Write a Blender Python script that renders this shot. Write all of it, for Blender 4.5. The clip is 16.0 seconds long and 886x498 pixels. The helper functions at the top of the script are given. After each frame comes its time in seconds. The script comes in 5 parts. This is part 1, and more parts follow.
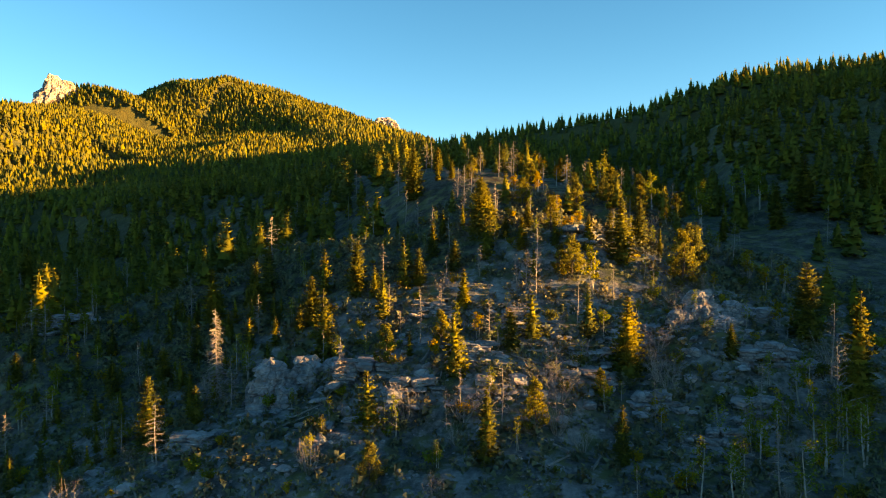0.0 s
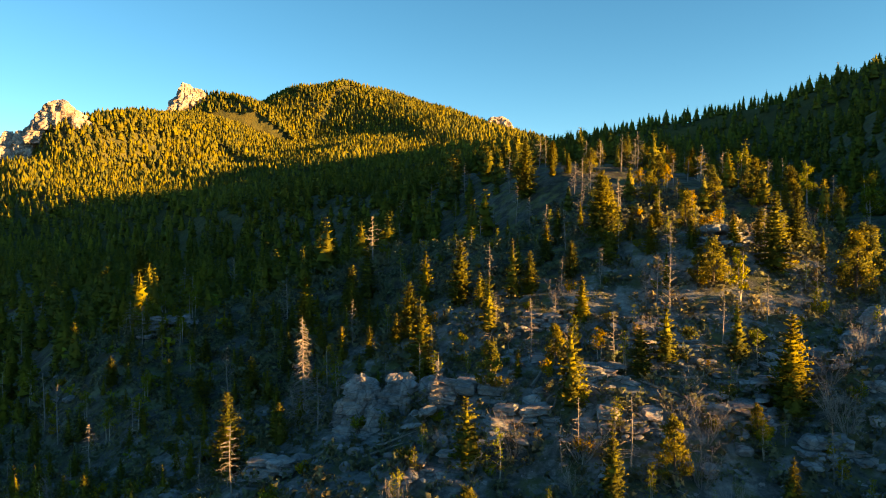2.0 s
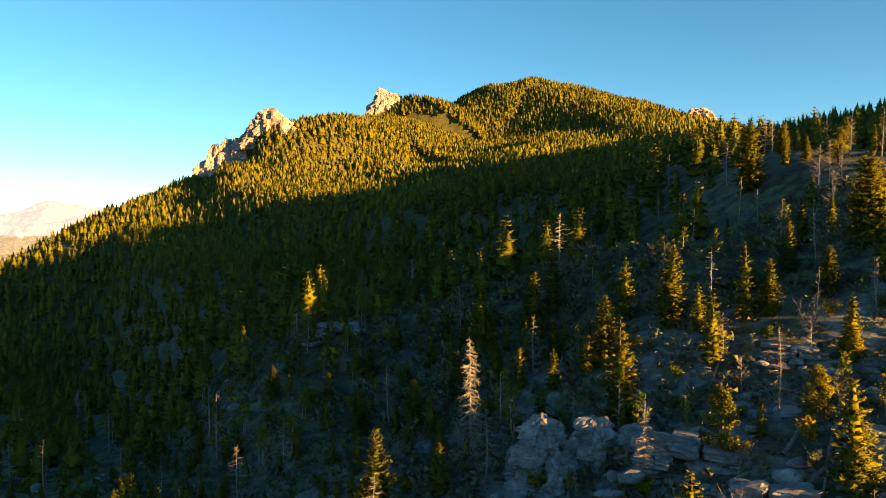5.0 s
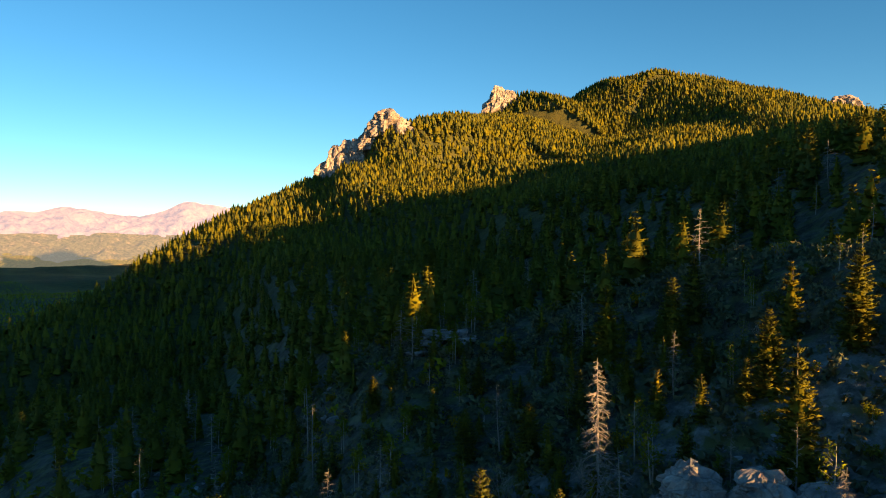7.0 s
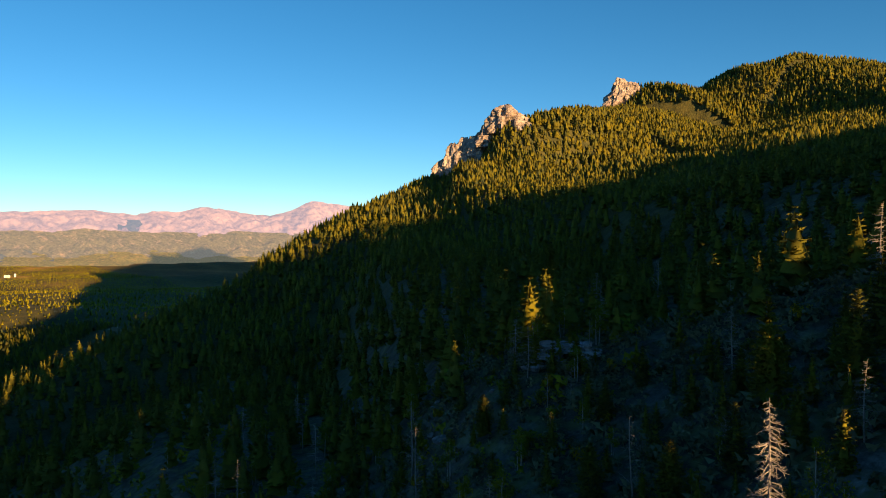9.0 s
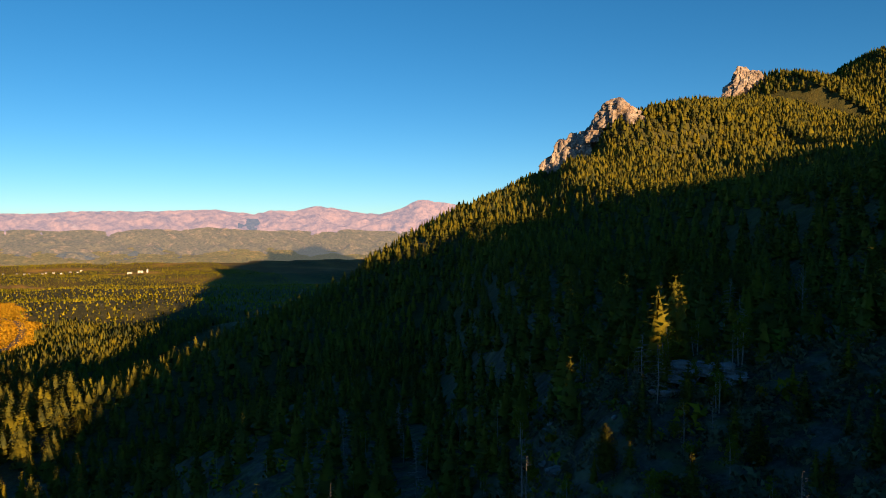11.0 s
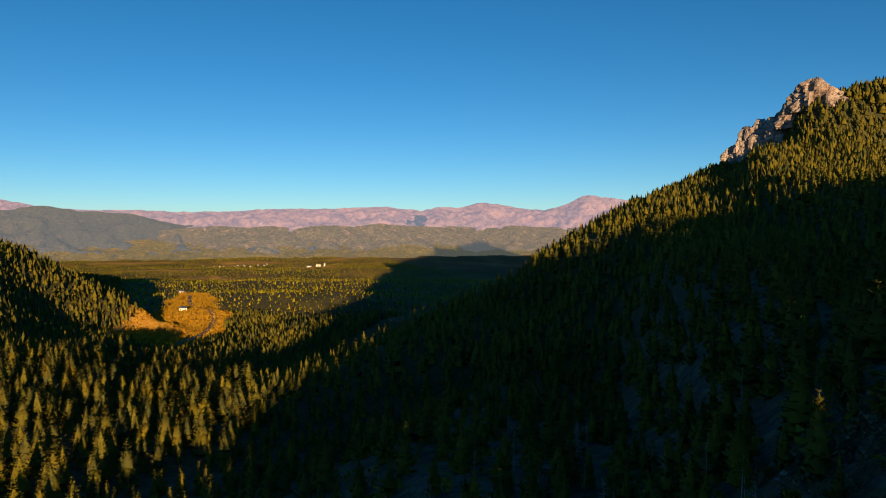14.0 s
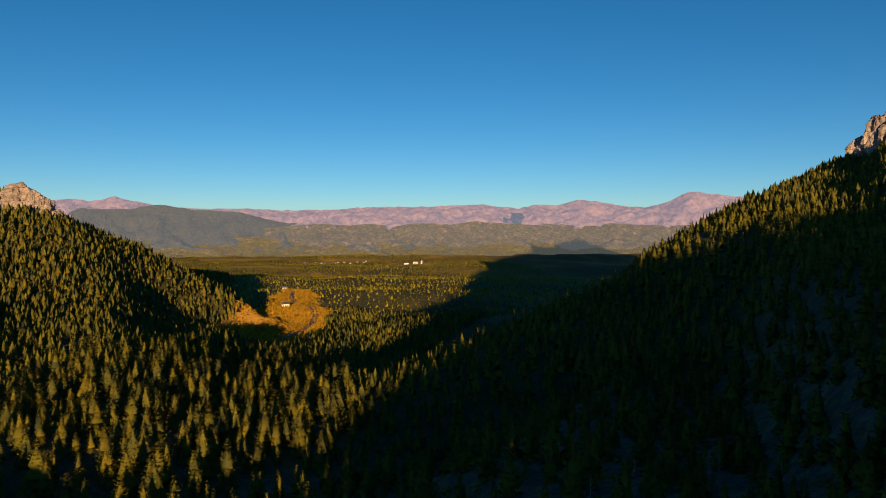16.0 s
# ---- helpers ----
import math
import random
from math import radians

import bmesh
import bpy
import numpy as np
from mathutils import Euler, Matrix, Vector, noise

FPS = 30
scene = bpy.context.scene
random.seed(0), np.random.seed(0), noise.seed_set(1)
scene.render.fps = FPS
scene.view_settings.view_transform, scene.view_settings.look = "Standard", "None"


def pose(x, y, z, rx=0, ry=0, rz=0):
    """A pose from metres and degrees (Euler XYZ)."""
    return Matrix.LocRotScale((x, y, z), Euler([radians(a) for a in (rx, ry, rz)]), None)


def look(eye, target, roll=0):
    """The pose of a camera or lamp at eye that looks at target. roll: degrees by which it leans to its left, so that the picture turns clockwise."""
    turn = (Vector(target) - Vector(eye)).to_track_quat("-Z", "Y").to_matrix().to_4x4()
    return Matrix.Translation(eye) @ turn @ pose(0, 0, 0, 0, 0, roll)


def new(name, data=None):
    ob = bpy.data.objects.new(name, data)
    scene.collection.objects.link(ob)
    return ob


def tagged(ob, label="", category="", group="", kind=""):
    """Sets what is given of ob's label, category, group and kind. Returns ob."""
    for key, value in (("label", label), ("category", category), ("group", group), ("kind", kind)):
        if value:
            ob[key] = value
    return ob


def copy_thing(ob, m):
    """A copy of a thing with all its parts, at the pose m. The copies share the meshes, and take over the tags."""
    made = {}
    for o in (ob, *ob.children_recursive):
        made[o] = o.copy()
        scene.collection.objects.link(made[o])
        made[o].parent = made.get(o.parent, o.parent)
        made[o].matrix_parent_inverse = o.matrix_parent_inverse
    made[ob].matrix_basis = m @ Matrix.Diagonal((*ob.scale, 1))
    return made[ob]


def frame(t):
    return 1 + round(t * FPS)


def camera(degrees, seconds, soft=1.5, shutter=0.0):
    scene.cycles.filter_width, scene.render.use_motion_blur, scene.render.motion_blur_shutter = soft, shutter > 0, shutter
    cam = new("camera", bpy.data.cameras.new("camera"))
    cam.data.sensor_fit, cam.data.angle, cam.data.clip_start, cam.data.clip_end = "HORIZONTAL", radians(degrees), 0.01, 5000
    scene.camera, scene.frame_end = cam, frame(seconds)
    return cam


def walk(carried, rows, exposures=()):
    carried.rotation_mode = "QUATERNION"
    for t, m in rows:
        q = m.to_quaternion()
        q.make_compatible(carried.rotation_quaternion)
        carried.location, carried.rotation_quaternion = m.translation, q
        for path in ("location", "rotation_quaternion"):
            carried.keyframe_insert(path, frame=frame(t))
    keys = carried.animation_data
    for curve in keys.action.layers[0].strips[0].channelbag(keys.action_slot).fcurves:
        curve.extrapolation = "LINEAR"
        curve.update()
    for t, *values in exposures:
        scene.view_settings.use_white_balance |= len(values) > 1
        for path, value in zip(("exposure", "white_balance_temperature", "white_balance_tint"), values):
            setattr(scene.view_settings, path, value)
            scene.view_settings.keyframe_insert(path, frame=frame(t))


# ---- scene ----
cam = camera(63.8, 16.0, soft=1.0)
# seconds, x, y, z, yaw, pitch, roll
PATH = [
    (0.0, 0.00, -0.00, 0.00, -0.00, -1.08, 0.33),
    (0.5, 0.20, 3.61, 0.05, 2.31, -1.09, 0.31),
    (1.0, 0.24, 7.23, 0.09, 4.55, -1.07, 0.28),
    (1.5, 0.12, 10.89, 0.10, 6.78, -1.07, 0.23),
    (2.0, -0.18, 14.51, 0.08, 9.09, -1.00, 0.13),
    (2.5, -0.62, 17.94, 0.09, 11.76, -0.97, 0.01),
    (3.0, -1.20, 21.28, 0.14, 14.46, -0.96, -0.08),
    (3.5, -1.91, 24.59, 0.23, 17.06, -0.97, -0.11),
    (4.0, -2.80, 27.86, 0.36, 19.58, -1.00, -0.14),
    (6.5, -9.18, 43.14, 0.25, 30.99, -1.10, -0.22),
    (7.0, -10.70, 45.86, 0.32, 33.51, -1.15, -0.19),
    (7.5, -12.36, 48.49, 0.36, 36.10, -1.20, -0.16),
    (8.0, -14.08, 51.07, 0.33, 38.62, -1.25, -0.14),
    (10.5, -23.54, 61.74, 1.15, 49.21, -1.48, -0.01),
    (11.0, -25.96, 63.43, 1.15, 51.54, -1.52, -0.01),
    (11.5, -28.46, 64.98, 1.09, 53.80, -1.59, -0.00),
    (12.0, -31.04, 66.40, 1.01, 56.02, -1.64, 0.01),
    (12.5, -33.64, 67.72, 0.90, 58.22, -1.68, 0.00),
    (13.0, -36.28, 68.93, 0.79, 60.41, -1.73, -0.00),
    (13.5, -38.94, 70.03, 0.73, 62.57, -1.78, -0.01),
    (14.0, -41.67, 71.01, 0.73, 64.70, -1.82, 0.02),
    (14.5, -44.47, 71.89, 0.80, 66.84, -1.87, 0.03),
    (15.0, -47.38, 72.63, 0.91, 68.81, -1.91, 0.03),
    (15.5, -50.37, 73.24, 1.07, 70.66, -1.95, 0.04),
    (16.0, -53.40, 73.76, 1.22, 72.43, -2.00, 0.04),
]
walk(cam, [(t, pose(x, y, z, 90 + p, r, a)) for t, x, y, z, a, p, r in PATH],
     exposures=[(0, 2.92, 10400, 8), (1, 2.74, 10400, 8), (4, 2.72, 10400, 8), (6.4, 2.24, 8900, 8), (8, 1.84, 7600, 8), (10.5, 1.38, 6800, 8), (13, 1.12, 6450, 8), (16, 0.74, 6300, 8)])

# ---- light: a low evening sun from behind the right-hand ridge, and a clear sky ----
SUN_TURN, SUN_HEIGHT = 102.0, 6.5
world = bpy.data.worlds.new("sky")
scene.world = world
world.use_nodes = True
wn = world.node_tree.nodes
sky = wn.new("ShaderNodeTexSky")
sky.sky_type, sky.sun_disc = "NISHITA", False
sky.sun_elevation, sky.sun_rotation = radians(SUN_HEIGHT), radians(SUN_TURN)
sky.altitude, sky.air_density, sky.dust_density, sky.ozone_density = 2700, 0.85, 0.5, 2.4
hue = wn.new("ShaderNodeHueSaturation")
hue.inputs["Saturation"].default_value = 1.20
hue.inputs["Hue"].default_value = 0.496
world.node_tree.links.new(sky.outputs[0], hue.inputs["Color"])
world.node_tree.links.new(hue.outputs[0], wn["Background"].inputs[0])
wn["Background"].inputs[1].default_value = 0.067
lamp = bpy.data.lights.new("sun", "SUN")
lamp.energy, lamp.angle, lamp.color = 5.0, radians(0.5), (1.0, 0.61, 0.27)
sun = new("sun", lamp)
sun_way = Vector((math.sin(radians(SUN_TURN)) * math.cos(radians(SUN_HEIGHT)), math.cos(radians(SUN_TURN)) * math.cos(radians(SUN_HEIGHT)), math.sin(radians(SUN_HEIGHT))))
sun.matrix_world = look(sun_way * 900, (0, 0, 0))

# ---- materials ----


class Nodes:
    """A material's node tree, written briefly."""

    def __init__(self, name):
        self.mat = bpy.data.materials.new(name)
        self.mat.use_nodes = True
        self.tree = self.mat.node_tree
        self.bsdf = self.tree.nodes["Principled BSDF"]
        self.bsdf.inputs["Specular IOR Level"].default_value = 0.2

    def add(self, kind, links=(), **values):
        node = self.tree.nodes.new("ShaderNode" + kind)
        for key, value in values.items():
            if key == "blend":
                node.blend_type = value
            elif key == "op":
                node.operation = value
            elif key == "data":
                node.data_type = value
            elif key == "attribute":
                node.attribute_name = value
        for slot, source in links:
            self.join(source, node.inputs[slot])
        return node

    def join(self, source, slot):
        if isinstance(source, bpy.types.NodeSocket):
            self.tree.links.new(source, slot)
        else:
            slot.default_value = source

    def noise(self, scale, detail=4.0, rough=0.6, at=None):
        if at is None:
            at = self.add("NewGeometry").outputs["Position"]
        return self.add("TexNoise", [("Vector", at), ("Scale", scale), ("Detail", detail), ("Roughness", rough)]).outputs["Fac"]

    def ramp(self, fac, *stops):
        node = self.add("ValToRGB", [("Fac", fac)])
        while len(node.color_ramp.elements) < len(stops):
            node.color_ramp.elements.new(0.5)
        for element, (place, colour) in zip(node.color_ramp.elements, stops):
            element.position, element.color = place, (*colour, 1)
        return node.outputs["Color"]

    def mix(self, fac, a, b, blend="MIX"):
        node = self.add("MixRGB", blend=blend)
        for slot, value in (("Fac", fac), ("Color1", a), ("Color2", b)):
            self.join((*value, 1) if isinstance(value, tuple) and len(value) == 3 else value, node.inputs[slot])
        return node.outputs["Color"]

    def finish(self, colour, rough=0.85, bump=None, strength=0.5, distance=0.2):
        self.join((*colour, 1) if isinstance(colour, tuple) else colour, self.bsdf.inputs["Base Color"])
        self.join(rough, self.bsdf.inputs["Roughness"])
        if bump is not None:
            node = self.add("Bump", [("Height", bump), ("Strength", strength), ("Distance", distance)])
            self.join(node.outputs["Normal"], self.bsdf.inputs["Normal"])
        return self.mat


def ground_material():
    n = Nodes("mountain_ground")
    cover = n.add("Attribute", attribute="cover").outputs["Color"]
    parts = n.add("SeparateColor", [("Color", cover)])
    meadow, rocky, wood = parts.outputs[0], parts.outputs[1], parts.outputs[2]
    fine, mid, wide = n.noise(1.6, 6, 0.7), n.noise(0.16, 5), n.noise(0.012, 5)
    stony = n.ramp(fine, (0.3, (0.035, 0.04, 0.042)), (0.5, (0.078, 0.085, 0.088)), (0.72, (0.16, 0.168, 0.172)))
    mould = n.ramp(fine, (0.3, (0.02, 0.02, 0.016)), (0.5, (0.04, 0.037, 0.03)), (0.72, (0.085, 0.08, 0.07)))
    soil = n.mix(n.ramp(rocky, (0.3, (0, 0, 0)), (0.8, (1, 1, 1))), mould, stony)
    grass = n.ramp(mid, (0.35, (0.05, 0.062, 0.03)), (0.6, (0.12, 0.12, 0.05)))
    base = n.mix(n.ramp(n.noise(0.35, 5), (0.45, (0, 0, 0)), (0.6, (1, 1, 1))), soil, grass)
    stone = n.ramp(n.noise(0.8, 8, 0.7), (0.3, (0.075, 0.082, 0.088)), (0.55, (0.19, 0.2, 0.21)), (0.75, (0.34, 0.34, 0.34)))
    base = n.mix(n.mix(1, n.ramp(n.noise(0.22, 6, 0.65), (0.47, (0, 0, 0)), (0.56, (1, 1, 1))), rocky, "MULTIPLY"), base, stone)
    forest = n.ramp(n.noise(0.05, 8, 0.75), (0.3, (0.03, 0.035, 0.014)), (0.5, (0.065, 0.063, 0.018)), (0.68, (0.12, 0.1, 0.024)))
    base = n.mix(wood, base, forest)
    gold = n.ramp(n.noise(0.06, 7, 0.7), (0.3, (0.3, 0.17, 0.03)), (0.55, (0.46, 0.27, 0.05)), (0.75, (0.5, 0.35, 0.09)))
    base = n.mix(meadow, base, gold)
    tint = n.ramp(wide, (0.3, (0.75, 0.8, 0.8)), (0.7, (1.15, 1.1, 1.0)))
    rise = n.add("MixRGB", [("Fac", n.mix(1, meadow, wood, "LIGHTEN")), ("Color1", (0.5, 0.5, 0.5, 1)), ("Color2", (1.4, 1.4, 1.4, 1))]).outputs["Color"]
    height = n.add("Math", [(0, n.noise(0.35, 8, 0.75)), (1, rise)], op="MULTIPLY").outputs[0]
    return n.finish(n.mix(1, base, tint, "MULTIPLY"), 0.95, height, 0.9, 1.0)


def needle_material(name, dark, light, warm):
    n = Nodes(name)
    tree = n.add("ObjectInfo").outputs["Random"]
    island = n.add("NewGeometry").outputs["Random Per Island"]
    patch = n.noise(0.09, 3)
    leaf = n.mix(island, dark, light)
    leaf = n.mix(n.ramp(patch, (0.42, (0, 0, 0)), (0.66, (0.75, 0.75, 0.75))), leaf, warm)
    leaf = n.mix(n.mix(1, tree, (0.45, 0.45, 0.45, 1), "MULTIPLY"), leaf, light)
    n.finish(leaf, 0.8)
    n.bsdf.inputs["Specular IOR Level"].default_value = 0.08
    # light that shines through the leaves
    glow = n.add("BsdfTranslucent", [("Color", leaf)])
    both = n.add("MixShader", [(0, 0.28), (1, n.bsdf.outputs[0]), (2, glow.outputs[0])])
    n.join(both.outputs[0], n.tree.nodes["Material Output"].inputs["Surface"])
    return n.mat


def plain_material(name, low, high, scale=3.0, rough=0.85, bump=0.4):
    n = Nodes(name)
    f = n.noise(scale, 6, 0.7)
    wide = n.ramp(n.noise(scale * 0.12, 3), (0.3, (0.7, 0.7, 0.72)), (0.7, (1.15, 1.12, 1.08)))
    return n.finish(n.mix(1, n.ramp(f, (0.3, low), (0.7, high)), wide, "MULTIPLY"), rough, f, bump, 0.08)


def rock_material(name, low, high, rust, scale=0.35, tilt=0.0, flat=2.4):
    n = Nodes(name)
    a = n.noise(scale, 9, 0.72)
    geo = n.add("NewGeometry")
    squeezed = n.add("Mapping", [("Vector", geo.outputs["Position"]), ("Rotation", (radians(tilt), radians(tilt * 0.6), 0.4)), ("Scale", (scale * 0.7, scale * 0.7, scale * flat))])
    layers = n.noise(1.0, 7, 0.7, squeezed.outputs[0])
    colour = n.ramp(a, (0.28, tuple(v * 0.45 for v in low)), (0.45, low), (0.7, high))
    colour = n.mix(n.ramp(layers, (0.5, (0, 0, 0)), (0.72, (0.7, 0.7, 0.7))), colour, rust)
    crack = n.add("TexVoronoi", [("Vector", squeezed.outputs[0]), ("Scale", 1.3)])
    crack.feature = "DISTANCE_TO_EDGE"
    colour = n.mix(n.ramp(crack.outputs["Distance"], (0.0, (0.5, 0.5, 0.5)), (0.05, (0, 0, 0))), colour, tuple(v * 0.2 for v in low))
    return n.finish(colour, 0.9, layers, 0.9, 1.2 / scale * 0.12)


GROUND = ground_material()
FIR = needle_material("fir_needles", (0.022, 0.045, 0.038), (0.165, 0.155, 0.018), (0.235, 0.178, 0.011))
# valley conifers: needles lightened and yellowed, low sunlight put into the colour
LIT_VALLEYWOOD = needle_material("lit_valley_trees", (0.16, 0.17, 0.018), (0.33, 0.3, 0.02), (0.42, 0.33, 0.018))
PINE = needle_material("pine_needles", (0.06, 0.085, 0.045), (0.2, 0.18, 0.02), (0.26, 0.2, 0.014))
ASPEN = needle_material("aspen_leaves", (0.1, 0.15, 0.018), (0.19, 0.2, 0.016), (0.28, 0.22, 0.012))
GOLD = needle_material("autumn_leaves", (0.26, 0.175, 0.012), (0.38, 0.27, 0.014), (0.34, 0.18, 0.012))
GRASS = needle_material("golden_grass", (0.46, 0.26, 0.02), (0.6, 0.38, 0.03), (0.52, 0.27, 0.018))
BARK = plain_material("bark", (0.05, 0.04, 0.03), (0.13, 0.105, 0.08), 4.0)
DEADWOOD = plain_material("dead_wood", (0.12, 0.108, 0.1), (0.3, 0.27, 0.25), 3.0)
PALEBARK = plain_material("pale_bark", (0.16, 0.15, 0.13), (0.36, 0.34, 0.3), 2.0)
CLIFF = rock_material("granite_cliff", (0.24, 0.2, 0.185), (0.46, 0.4, 0.37), (0.36, 0.24, 0.18), 0.07, 38, 1.5)
LEDGE = rock_material("ledge_rock", (0.14, 0.152, 0.165), (0.33, 0.34, 0.35), (0.36, 0.2, 0.14), 0.45, 14, 1.7)
BRUSHWOOD = needle_material("brushwood_leaves", (0.07, 0.105, 0.08), (0.16, 0.165, 0.085), (0.19, 0.135, 0.07))
WHITEWASH = plain_material("white_boards", (0.5, 0.49, 0.46), (0.75, 0.74, 0.7), 1.5)
DIRT = plain_material("dirt_road", (0.10, 0.075, 0.05), (0.2, 0.15, 0.10), 0.3)
METAL = plain_material("metal_roof", (0.35, 0.36, 0.37), (0.5, 0.5, 0.5), 0.8, 0.35)
METAL.node_tree.nodes["Principled BSDF"].inputs["Metallic"].default_value = 0.9
PANE = plain_material("window_pane", (0.02, 0.025, 0.03), (0.04, 0.045, 0.05), 1.0, 0.1)
WATER = plain_material("pond_water", (0.02, 0.03, 0.035), (0.03, 0.04, 0.045), 0.2, 0.06, 0.05)


def far_material(name, low, high, scale, haze, glow, patch=None, share=0.5):
    """Land far off: its own colour, with the haze before it painted in as emission."""
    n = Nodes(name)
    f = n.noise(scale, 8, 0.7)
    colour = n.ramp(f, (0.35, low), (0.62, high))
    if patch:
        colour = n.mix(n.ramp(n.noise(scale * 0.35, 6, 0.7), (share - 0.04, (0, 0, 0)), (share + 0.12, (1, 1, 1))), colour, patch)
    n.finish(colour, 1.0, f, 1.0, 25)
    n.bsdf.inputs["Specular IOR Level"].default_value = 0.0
    n.bsdf.inputs["Emission Color"].default_value = (*haze, 1)
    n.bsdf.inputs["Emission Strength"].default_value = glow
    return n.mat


# haze painted as emission, stronger the farther the land lies
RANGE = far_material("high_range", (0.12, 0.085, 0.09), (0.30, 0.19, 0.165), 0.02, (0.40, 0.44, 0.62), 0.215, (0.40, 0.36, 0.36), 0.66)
BLUEHILL = far_material("hazed_ridge", (0.03, 0.035, 0.034), (0.08, 0.07, 0.06), 0.05, (0.31, 0.40, 0.58), 0.215, (0.2, 0.15, 0.13), 0.63)
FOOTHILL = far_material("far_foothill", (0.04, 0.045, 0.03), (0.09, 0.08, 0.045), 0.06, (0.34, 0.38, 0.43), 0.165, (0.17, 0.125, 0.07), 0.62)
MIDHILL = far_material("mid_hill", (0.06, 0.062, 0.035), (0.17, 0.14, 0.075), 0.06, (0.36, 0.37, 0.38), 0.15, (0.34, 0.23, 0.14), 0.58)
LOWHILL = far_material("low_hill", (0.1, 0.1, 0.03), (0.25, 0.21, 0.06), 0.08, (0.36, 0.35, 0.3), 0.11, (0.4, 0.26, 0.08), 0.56)

